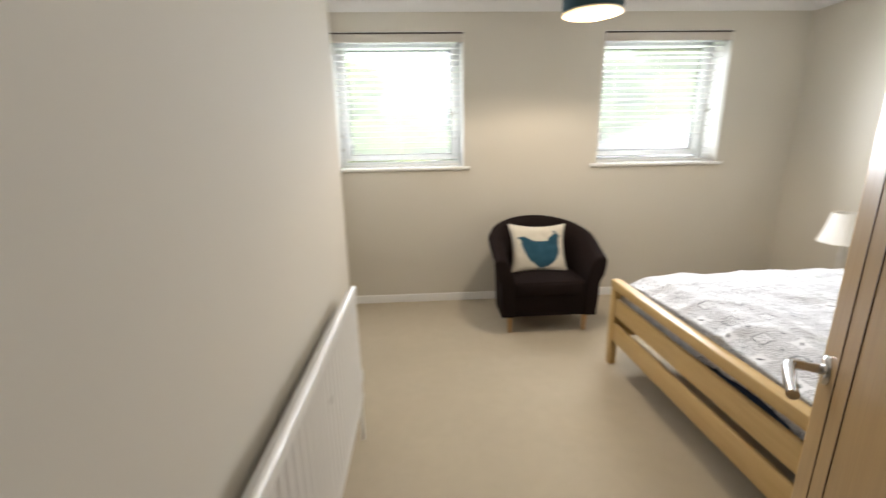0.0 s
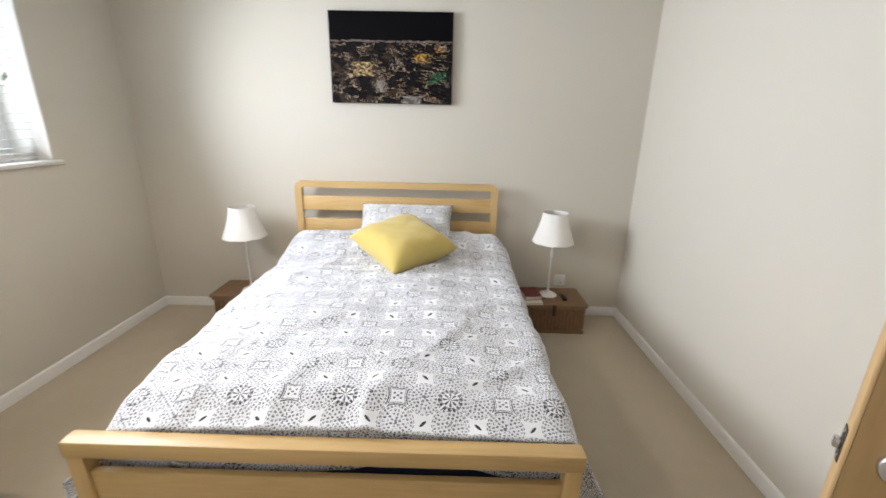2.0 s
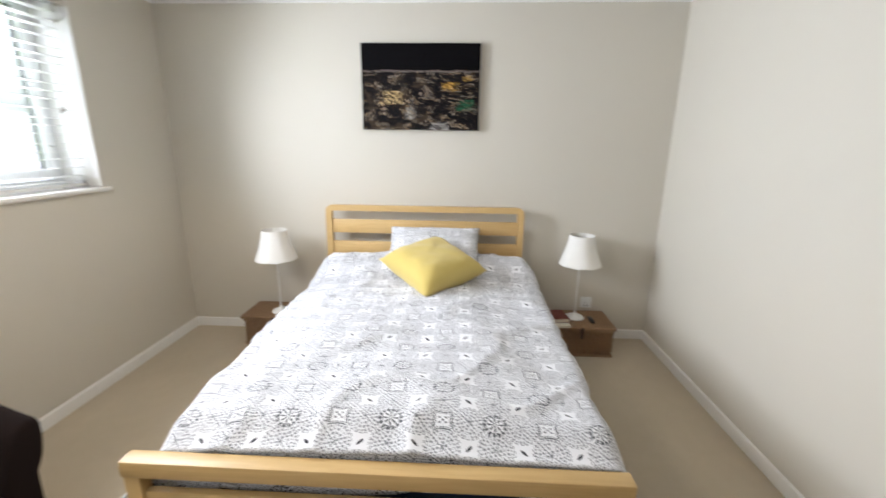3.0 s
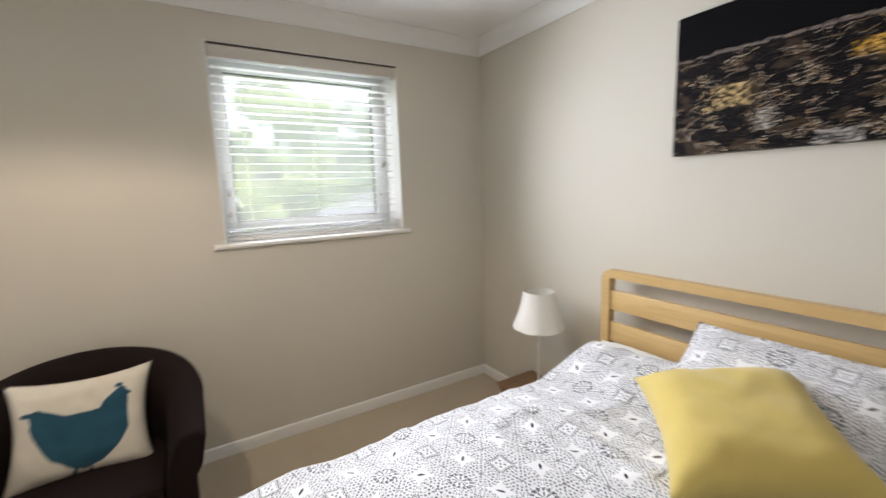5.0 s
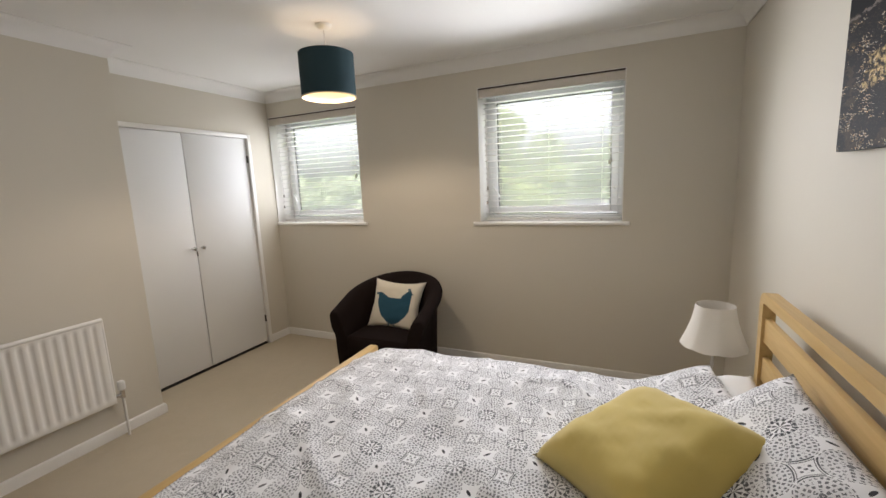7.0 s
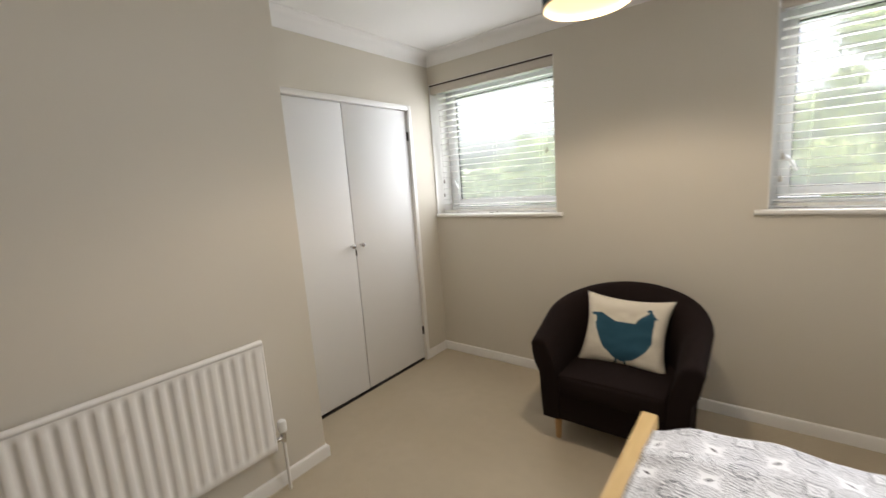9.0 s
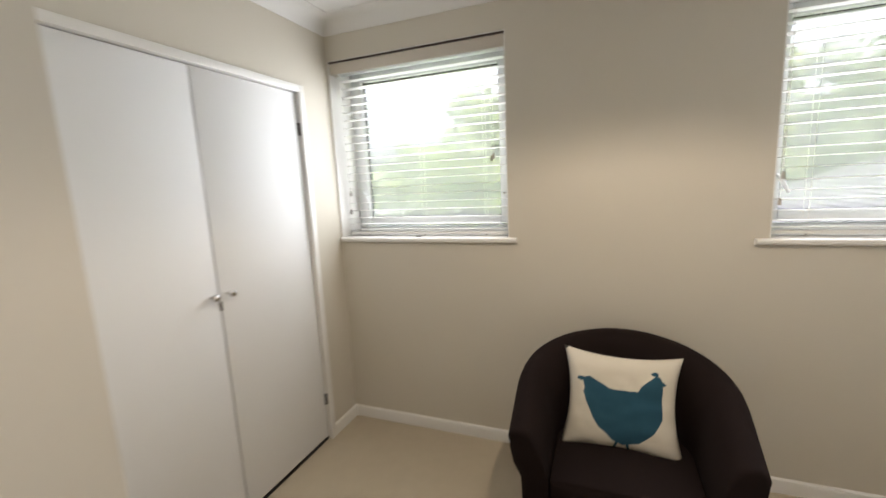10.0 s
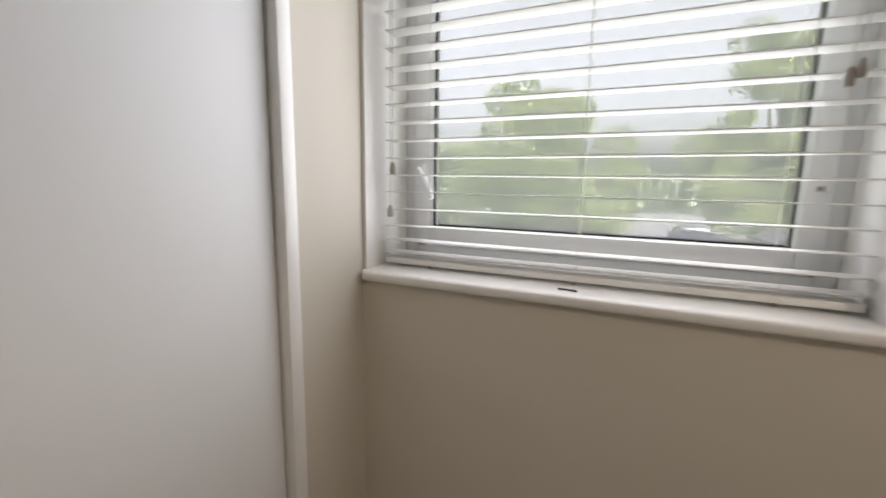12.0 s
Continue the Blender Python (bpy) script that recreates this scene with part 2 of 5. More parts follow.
def hen_cushion():
    """Cream linen with a plain teal shape printed on it."""
    m, t, p = nodes_of("cream_linen_with_teal_shape")
    uv, sep = t.nodes.new("ShaderNodeUVMap"), t.nodes.new("ShaderNodeSeparateXYZ")
    t.links.new(uv.outputs[0], sep.inputs[0])
    f = lambda op, a, b=0.0, c=0.0: math_node(t, op, a, b, c)
    wob = f('MULTIPLY_ADD', noise_of(t, 30, 2, 0.5), 0.02, -0.01)
    x, y = f('ADD', sep.outputs[0], wob), f('ADD', sep.outputs[1], wob)

    def ellipse(cx, cy, rx, ry):
        a, b = f('DIVIDE', f('SUBTRACT', x, cx), rx), f('DIVIDE', f('SUBTRACT', y, cy), ry)
        return f('LESS_THAN', f('ADD', f('MULTIPLY', a, a), f('MULTIPLY', b, b)), 1.0)

    def slab(nx, ny, lo, hi, ylo, yhi):
        d = f('ADD', f('MULTIPLY', x, nx), f('MULTIPLY', y, ny))
        s = f('MULTIPLY', f('GREATER_THAN', d, lo), f('LESS_THAN', d, hi))
        return f('MULTIPLY', s, f('MULTIPLY', f('GREATER_THAN', y, ylo), f('LESS_THAN', y, yhi)))
    def convex(*pts):
        """Inside a convex outline given anticlockwise."""
        on = 1.0
        for (ax, ay), (bx, by) in zip(pts, pts[1:] + pts[:1]):
            side = f('SUBTRACT', f('MULTIPLY', f('SUBTRACT', y, ay), bx - ax), f('MULTIPLY', f('SUBTRACT', x, ax), by - ay))
            on = f('MULTIPLY', on, f('GREATER_THAN', side, 0.0))
        return on
    shape = convex((0.45, 0.12), (0.52, 0.08), (0.64, 0.13), (0.76, 0.26), (0.835, 0.40), (0.83, 0.615), (0.19, 0.615), (0.175, 0.55), (0.24, 0.39), (0.31, 0.26))
    for e in (convex((0.58, 0.60), (0.83, 0.60), (0.835, 0.71), (0.815, 0.79), (0.76, 0.81), (0.70, 0.76), (0.66, 0.68)), convex((0.80, 0.69), (0.87, 0.715), (0.80, 0.77)),
              convex((0.185, 0.60), (0.42, 0.61), (0.30, 0.675), (0.235, 0.71), (0.16, 0.69)), ellipse(0.155, 0.68, 0.045, 0.022), ellipse(0.77, 0.815, 0.030, 0.022),
              slab(0.95, -0.2, 0.415, 0.437, 0.03, 0.15), slab(0.95, 0.2, 0.535, 0.555, 0.03, 0.15)):
        shape = f('MAXIMUM', shape, e)
    weave = noise_of(t, 300, 2, 0.5)
    col = mix_colour(t, noise_of(t, 5, 3, 0.5), (0.62, 0.56, 0.45), (0.72, 0.66, 0.55))
    col = mix_colour(t, shape, col, (0.026, 0.082, 0.122))
    t.links.new(col, p.inputs["Base Color"])
    p.inputs["Roughness"].default_value, p.inputs["Specular IOR Level"].default_value = 0.9, 0.2
    bump_of(t, p, weave, 0.3, 0.001)
    return m


def carpet_material():
    m, t, p = nodes_of("beige_pile_carpet")
    big, mid, pile = noise_of(t, 1.6, 4, 0.6), noise_of(t, 14, 3, 0.6), noise_of(t, 420, 3, 0.7)
    col = mix_colour(t, big, (0.41, 0.345, 0.24), (0.61, 0.515, 0.37))
    col = mix_colour(t, math_node(t, 'MULTIPLY', mid, 0.55), col, (0.36, 0.30, 0.215))
    col = mix_colour(t, math_node(t, 'MULTIPLY', pile, 0.5), col, (0.62, 0.54, 0.41))
    t.links.new(col, p.inputs["Base Color"])
    p.inputs["Roughness"].default_value, p.inputs["Sheen Weight"].default_value, p.inputs["Specular IOR Level"].default_value = 0.95, 0.2, 0.1
    bump_of(t, p, pile, 0.7, 0.004)
    return m


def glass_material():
    """Clear glass with a pale translucent veil mixed in, imitating the glare of bright windows."""
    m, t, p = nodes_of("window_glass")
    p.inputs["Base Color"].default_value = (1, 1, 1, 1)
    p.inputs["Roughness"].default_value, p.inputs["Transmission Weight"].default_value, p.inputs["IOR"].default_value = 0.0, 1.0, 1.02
    # whitens the view outside as glare and haze would
    veil, mixer = t.nodes.new("ShaderNodeBsdfTranslucent"), t.nodes.new("ShaderNodeMixShader")
    veil.inputs[0].default_value = (0.8, 0.8, 0.8, 1)
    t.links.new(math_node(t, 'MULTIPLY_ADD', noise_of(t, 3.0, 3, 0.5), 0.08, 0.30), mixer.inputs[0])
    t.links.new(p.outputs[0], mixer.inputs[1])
    t.links.new(veil.outputs[0], mixer.inputs[2])
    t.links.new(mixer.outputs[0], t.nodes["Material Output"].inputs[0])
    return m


def glow(name, colour, strength):
    m, t, p = nodes_of(name)
    p.inputs["Emission Color"].default_value, p.inputs["Emission Strength"].default_value = (*colour, 1), strength
    return m


def leaf_material(name, a, b):
    m, t, p = nodes_of(name)
    g = t.nodes.new("ShaderNodeNewGeometry")
    col = mix_colour(t, g.outputs["Random Per Island"], a, b)
    t.links.new(col, p.inputs["Base Color"])
    p.inputs["Roughness"].default_value = 0.6
    p.inputs["Subsurface Weight"].default_value = 0.0
    return m


WALL = surface("warm_white_emulsion", (0.62, 0.578, 0.495), 0.75, vary=0.03, scale=1.2, fine=90, bump=0.12, dist=0.002, spec=0.3)
CEIL = surface("white_ceiling_paint", (0.80, 0.79, 0.765), 0.85, vary=0.02, scale=1.5, fine=60, bump=0.1, dist=0.002, spec=0.2)
GLOSS = surface("white_gloss_paint", (0.80, 0.785, 0.75), 0.35, vary=0.03, scale=4, fine=60, bump=0.05)
DOORWHITE = surface("white_satin_door_paint", (0.78, 0.78, 0.775), 0.65, vary=0.02, scale=2, fine=80, bump=0.06, spec=0.25)
UPVC = surface("white_upvc", (0.82, 0.83, 0.83), 0.25, vary=0.02, bump=0.02)
GASKET = surface("black_rubber_gasket", (0.015, 0.015, 0.016), 0.6, vary=0.1, bump=0.05)
SLAT = surface("white_faux_wood_slat", (0.82, 0.81, 0.78), 0.4, vary=0.02, bump=0.06, fine=200, stretch=(0.05, 1, 1))
VALANCE = surface("cream_valance", (0.58, 0.53, 0.46), 0.5, vary=0.03, bump=0.05)
CORD = surface("white_cord", (0.75, 0.73, 0.7), 0.8, bump=0.2)
TASSEL = surface("greyed_tassel_wood", (0.40, 0.37, 0.33), 0.5, vary=0.1)
RADIATOR = surface("white_radiator_enamel", (0.80, 0.785, 0.75), 0.3, vary=0.02, bump=0.03)
BED_X = wood("honey_oak_along_x", (0.62, 0.43, 0.19), (0.51, 0.335, 0.13), 0)
BED_Y = wood("honey_oak_along_y", (0.62, 0.43, 0.19), (0.51, 0.335, 0.13), 1)
BED_Z = wood("honey_oak_upright", (0.62, 0.43, 0.19), (0.51, 0.335, 0.13), 2)
OAK = wood("oak_veneer_door", (0.34, 0.217, 0.09), (0.26, 0.157, 0.06), 2, 0.4, 10.0)
OAK_EDGE = wood("oak_lipping", (0.58, 0.40, 0.20), (0.50, 0.33, 0.15), 2, 0.5, 12.0)
GROOVE = surface("dark_inlay", (0.10, 0.05, 0.02), 0.6, vary=0.1)
LEGWOOD = wood("pale_beech_leg", (0.55, 0.34, 0.15), (0.45, 0.26, 0.10), 2)
FABRIC = surface("dark_brown_woven_fabric", (0.016, 0.0105, 0.0095), 0.95, vary=0.18, scale=5, fine=380, bump=0.5, dist=0.002, spec=0.08, sheen=0.0)
MUSTARD = surface("mustard_velvet_cotton", (0.56, 0.435, 0.13), 0.9, vary=0.10, scale=7, fine=300, bump=0.3, spec=0.15, sheen=0.3)
SHEET = surface("white_cotton_sheet", (0.80, 0.795, 0.78), 0.9, vary=0.03, scale=8, fine=40, bump=0.3, dist=0.004, spec=0.2)
NAVY = surface("navy_mattress_ticking", (0.02, 0.035, 0.075), 0.9, vary=0.15, scale=10, fine=200, bump=0.3)
SHADE = surface("white_fabric_shade", (0.80, 0.775, 0.72), 0.85, vary=0.03, scale=10, fine=250, bump=0.2, spec=0.2)
LAMPWHITE = surface("white_painted_metal", (0.78, 0.77, 0.74), 0.35, vary=0.03, bump=0.03)
TEALSHADE = surface("dark_teal_shade_fabric", (0.022, 0.050, 0.062), 0.8, vary=0.12, scale=9, fine=260, bump=0.3, spec=0.3)
LINING = surface("pale_gold_shade_lining", (0.50, 0.42, 0.28), 0.6, vary=0.03, bump=0.05)
WICKER = surface("brown_wicker", (0.27, 0.165, 0.09), 0.55, vary=0.4, scale=40, fine=220, bump=0.6, dist=0.003)
WICKER_LID = surface("brown_wicker_lid", (0.26, 0.155, 0.082), 0.5, vary=0.35, scale=30, fine=240, bump=0.6, dist=0.003)
STRAP = surface("dark_leather_strap", (0.05, 0.03, 0.02), 0.5, vary=0.2)
REDBOOK = surface("dark_red_book_cloth", (0.16, 0.035, 0.025), 0.6, vary=0.1)
PAPER = surface("cream_paper", (0.72, 0.66, 0.54), 0.8, vary=0.05, stretch=(1, 1, 20))
BLACK = surface("black_plastic", (0.02, 0.02, 0.02), 0.4, vary=0.1)
CHROME = surface("satin_chrome", (0.62, 0.61, 0.60), 0.22, 1.0, vary=0.03, bump=0.02)
DARKMETAL = surface("dark_plated_steel", (0.12, 0.11, 0.10), 0.4, 1.0, vary=0.1)
SOCKET = surface("white_socket_plastic", (0.80, 0.80, 0.78), 0.3, vary=0.02, bump=0.0)
DUVET = duvet_print()
CITY = night_city()
CANVAS_EDGE = surface("black_canvas_edge", (0.012, 0.011, 0.012), 0.6, vary=0.2)
HEN = hen_cushion()
CARPET = carpet_material()
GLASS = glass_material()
BULB = glow("lit_bulb", (1.0, 0.80, 0.52), 2.0)
GRASS = surface("lawn", (0.10, 0.17, 0.045), 0.9, vary=0.3, scale=0.4, fine=8, bump=0.6, dist=0.05)
ASPHALT = surface("grey_asphalt", (0.16, 0.16, 0.165), 0.85, vary=0.12, scale=0.5, fine=40)
TILE = surface("grey_concrete_tile", (0.13, 0.125, 0.135), 0.8, vary=0.2, scale=1.5, fine=20, bump=0.5, dist=0.01)
BRICK = surface("buff_brick", (0.34, 0.24, 0.17), 0.85, vary=0.2, scale=6, fine=30)
BARK = surface("grey_brown_bark", (0.10, 0.075, 0.055), 0.9, vary=0.3, scale=4, fine=30, bump=0.8, dist=0.02)
LEAF_A = leaf_material("mid_green_leaves", (0.13, 0.17, 0.055), (0.24, 0.27, 0.10))
LEAF_B = leaf_material("yellow_green_leaves", (0.20, 0.24, 0.08), (0.28, 0.31, 0.12))
LEAF_C = leaf_material("deep_green_leaves", (0.14, 0.17, 0.10), (0.18, 0.21, 0.125))
CARPAINT = surface("dark_car_paint", (0.05, 0.055, 0.07), 0.2, vary=0.05, bump=0.0)
CARGLASS = surface("dark_car_glass", (0.02, 0.025, 0.03), 0.08, vary=0.05, bump=0.0)


# ---- building helpers ----
def thing(name, at, label, category, group="", kind=""):
    ob = new(name)
    ob.empty_display_size = 0.1
    ob.location = at
    return tagged(ob, label, category, group, kind)


def mesh_from(bm, name, material, smooth):
    me = bpy.data.meshes.new(name)
    bmesh.ops.recalc_face_normals(bm, faces=bm.faces[:])
    if smooth:
        for face in bm.faces:
            face.smooth = True
    bm.to_mesh(me)
    bm.free()
    for mat in material if isinstance(material, (list, tuple)) else (material,):
        me.materials.append(mat)
    if smooth and smooth < 3:
        me.set_sharp_from_angle(angle=smooth)
    return me


def hang(ob, parent):
    ob.parent = parent
    if parent.type == 'EMPTY':
        ob.matrix_parent_inverse = Matrix.Translation(parent.location).inverted()
    return ob


def part(name, bm, material, parent, label="", smooth=0, bevel=0.0, segments=2):
    """Links a bmesh, given in the place's own coordinates, as one mesh under a thing or part."""
    if bevel:
        bmesh.ops.bevel(bm, geom=bm.edges[:], offset=bevel, segments=segments, affect='EDGES', profile=0.5, clamp_overlap=True)
        smooth = smooth or 0.7
    ob = new(name, mesh_from(bm, name, material, smooth))
    if parent is not None:
        hang(ob, parent)
    return tagged(ob, label)


def structure(name, bm, material, label, category, smooth=0, bevel=0.0):
    return tagged(part(name, bm, material, None, "", smooth, bevel), label, category, "", "structure")


def boxes(*limits):
    bm = bmesh.new()
    for x0, x1, y0, y1, z0, z1 in limits:
        bmesh.ops.create_cube(bm, size=1.0, matrix=Matrix.LocRotScale(((x0 + x1) / 2, (y0 + y1) / 2, (z0 + z1) / 2), None, (x1 - x0, y1 - y0, z1 - z0)))
    return bm


def lathe(profile, at=(0, 0, 0), steps=32, cap=True, turn=None):
    """A turned shape: (radius, height) pairs from the bottom up, round an axis at a place."""
    bm = bmesh.new()
    m = Matrix.Translation(at) @ (turn or Matrix.Identity(4))
    rings = []
    for r, z in profile:
        rings.append([bm.verts.new(m @ Vector((r * math.cos(a), r * math.sin(a), z))) for a in (2 * math.pi * k / steps for k in range(steps))])
    for lo, hi in zip(rings, rings[1:]):
        for k in range(steps):
            bm.faces.new((lo[k], lo[(k + 1) % steps], hi[(k + 1) % steps], hi[k]))
    if cap:
        bm.faces.new(rings[0][::-1])
        bm.faces.new(rings[-1])
    return bm


def tube(points, radius, steps=10):
    """A round bar through points."""
    bm = bmesh.new()
    pts = [Vector(q) for q in points]
    rings = []
    for k, q in enumerate(pts):
        d = (pts[min(k + 1, len(pts) - 1)] - pts[max(k - 1, 0)]).normalized()
        side = d.cross(Vector((0, 0, 1)))
        side = side.normalized() if side.length > 0.05 else Vector((1, 0, 0))
        up = side.cross(d)
        rr = radius[k] if isinstance(radius, (list, tuple)) else radius
        rings.append([bm.verts.new(q + rr * (side * math.cos(a) + up * math.sin(a))) for a in (2 * math.pi * j / steps for j in range(steps))])
    for lo, hi in zip(rings, rings[1:]):
        for j in range(steps):
            bm.faces.new((lo[j], lo[(j + 1) % steps], hi[(j + 1) % steps], hi[j]))
    bm.faces.new(rings[0][::-1])
    bm.faces.new(rings[-1])
    return bm


def merge(*parts_bm):
    """Several bmeshes as one."""
    out = bmesh.new()
    for b in parts_bm:
        tmp = bpy.data.meshes.new("tmp")
        b.to_mesh(tmp)
        b.free()
        out.from_mesh(tmp)
        bpy.data.meshes.remove(tmp)
    return out


def pierced(x0, x1, z0, z1, y0, y1, holes):
    """An upright wall along x from y0 to y1 with rectangular openings (x0, x1, z0, z1) through it."""
    bm = bmesh.new()
    xs = sorted({x0, x1, *(h[0] for h in holes), *(h[1] for h in holes)})
    zs = sorted({z0, z1, *(h[2] for h in holes), *(h[3] for h in holes)})
    solid = lambda i, k: 0 <= i < len(xs) - 1 and 0 <= k < len(zs) - 1 and not any(
        h[0] <= xs[i] and xs[i + 1] <= h[1] and h[2] <= zs[k] and zs[k + 1] <= h[3] for h in holes)
    made = {}

    def v(x, y, z):
        if (x, y, z) not in made:
            made[(x, y, z)] = bm.verts.new((x, y, z))
        return made[(x, y, z)]
    for i in range(len(xs) - 1):
        for k in range(len(zs) - 1):
            if not solid(i, k):
                continue
            a, b, c, d = xs[i], xs[i + 1], zs[k], zs[k + 1]
            bm.faces.new((v(a, y0, c), v(b, y0, c), v(b, y0, d), v(a, y0, d)))
            bm.faces.new((v(a, y1, c), v(a, y1, d), v(b, y1, d), v(b, y1, c)))
            for di, dk, p, q in ((-1, 0, (a, c), (a, d)), (1, 0, (b, c), (b, d)), (0, -1, (a, c), (b, c)), (0, 1, (a, d), (b, d))):
                if not solid(i + di, k + dk):
                    bm.faces.new((v(p[0], y0, p[1]), v(q[0], y0, q[1]), v(q[0], y1, q[1]), v(p[0], y1, p[1])))
    return bm


def swept(outline, profile, closed=True):
    """A moulding along a plan outline (inside on the left hand): profile of (inset, z)."""
    bm = bmesh.new()
    n = len(outline)
    rows = []
    for k in range(n):
        p = Vector(outline[k])
        norms = []
        if closed or k > 0:
            d = (p - Vector(outline[k - 1])).normalized()
            norms.append(Vector((-d.y, d.x)))
        if closed or k < n - 1:
            d = (Vector(outline[(k + 1) % n]) - p).normalized()
            norms.append(Vector((-d.y, d.x)))
        off = norms[0] + norms[1] if len(norms) == 2 and abs(norms[0].dot(norms[1])) < 0.5 else norms[0]
        rows.append([bm.verts.new((p.x + off.x * i, p.y + off.y * i, z)) for i, z in profile])
    m = len(profile)
    for k in range(n if closed else n - 1):
        a, b = rows[k], rows[(k + 1) % n]
        for j in range(m):
            bm.faces.new((a[j], b[j], b[(j + 1) % m], a[(j + 1) % m]))
    if not closed:
        bm.faces.new(rows[0])
        bm.faces.new(rows[-1][::-1])
    return bm


# ---- the room: sizes ----
E, S, N = 3.43, 0.05, 3.69
W, WR, CORNER = -0.21, -0.535, 2.14      # radiator wall, wardrobe wall, and where one steps back to the other
TOP = 2.485
LOBBY = (-0.44, 0.42)                   # the step in the wall beside the door
DOOR = (-0.36, 0.42, 2.03)
WINDOWS = ((-0.53, 0.54, 1.19, 2.262), (1.69, 2.765, 1.19, 2.262))
OUTLINE = [(E, S), (E, N), (WR, N), (WR, CORNER), (W, CORNER), (W, LOBBY[1]), (LOBBY[0], LOBBY[1]), (LOBBY[0], S)]

# ---- structure ----
structure("floor", boxes((-1.3, 3.6, -1.4, 4.0, -0.12, 0.0)), CARPET, "beige cut-pile carpet over the whole bedroom floor", "floor")
structure("ceiling", boxes((-1.3, 3.6, -1.4, 4.02, TOP, TOP + 0.12)), CEIL, "plain white painted ceiling", "ceiling")
structure("wall_north", pierced(-1.3, 3.6, -0.1, TOP, N, 4.02, WINDOWS), WALL, "warm white painted wall with two windows", "wall")
structure("wall_east", boxes((E, 3.6, S - 0.12, N, -0.1, TOP)), WALL, "warm white painted wall behind the bed head", "wall")
structure("wall_south", pierced(LOBBY[0] - 0.86, E, -0.1, TOP, S - 0.12, S, ((DOOR[0], DOOR[1], -0.1, DOOR[2]),)), WALL, "warm white painted wall with the doorway", "wall")
structure("wall_west_radiator", boxes((LOBBY[0] - 0.5, W, LOBBY[1], CORNER, -0.1, TOP)), WALL, "warm white painted chimney-like wall behind the radiator", "wall")
structure("wall_west_lobby", boxes((LOBBY[0] - 0.5, LOBBY[0], S, LOBBY[1], -0.1, TOP)), WALL, "plain warm white wall beside the doorway", "wall")
wardrobe_wall = pierced(CORNER, N, -0.1, TOP, -WR, 0.1 - WR, ((2.141, 3.435, -0.1, 2.065),))
bmesh.ops.transform(wardrobe_wall, matrix=Matrix.Rotation(radians(90), 4, 'Z'), verts=wardrobe_wall.verts[:])
structure("wall_west_wardrobe", wardrobe_wall, WALL, "warm white painted wall round the built-in wardrobe", "wall")
structure("wardrobe_inside", boxes((-1.3, -1.2, 2.0, N, -0.1, TOP), (-1.2, WR - 0.1, 2.04, 2.14, -0.1, TOP)), WALL, "plain wall inside the wardrobe", "wall")
structure("wall_landing", merge(boxes((-1.0, -0.9, -1.4, S - 0.12, -0.1, TOP)), boxes((0.9, 1.0, -1.4, S - 0.12, -0.1, TOP)), boxes((-0.9, 0.9, -1.4, -1.3, -0.1, TOP))),
          WALL, "plain walls of the landing outside the door", "wall")
COVE = [(0.0, TOP - 0.085), (0.006, TOP - 0.085)] + [(0.10 - 0.092 * math.cos(a), TOP - 0.085 + 0.079 * math.sin(a)) for a in [k * math.pi / 16 for k in range(1, 8)]] + [(0.10, TOP - 0.006), (0.10, TOP + 0.004), (0.0, TOP + 0.004)]
structure("coving", swept(OUTLINE, COVE), CEIL, "white plaster coving round the ceiling", "coving", smooth=0.5)
SKIRT = [(0.0, 0.0), (0.016, 0.0), (0.016, 0.055), (0.012, 0.066), (0.004, 0.071), (0.0, 0.071)]
structure("baseboard_main", swept([(0.50, S), (E, S), (E, N), (WR, N), (WR, 3.437)], SKIRT, False), GLOSS, "white gloss skirting board", "skirting board", smooth=0.5)
structure("baseboard_west", swept([(WR + 0.026, CORNER), (W, CORNER), (W, LOBBY[1])], SKIRT, False), GLOSS, "white gloss skirting board under the radiator", "skirting board", smooth=0.5)

# door lining and architrave round the doorway
structure("door_lining", merge(boxes((DOOR[0], DOOR[0] + 0.03, S - 0.14, S + 0.012, 0, DOOR[2])), boxes((DOOR[1] - 0.03, DOOR[1], S - 0.14, S + 0.012, 0, DOOR[2])),
                               boxes((DOOR[0] + 0.03, DOOR[1] - 0.03, S - 0.14, S + 0.012, DOOR[2] - 0.03, DOOR[2]))), OAK_EDGE, "oak door lining of the bedroom doorway", "door frame")


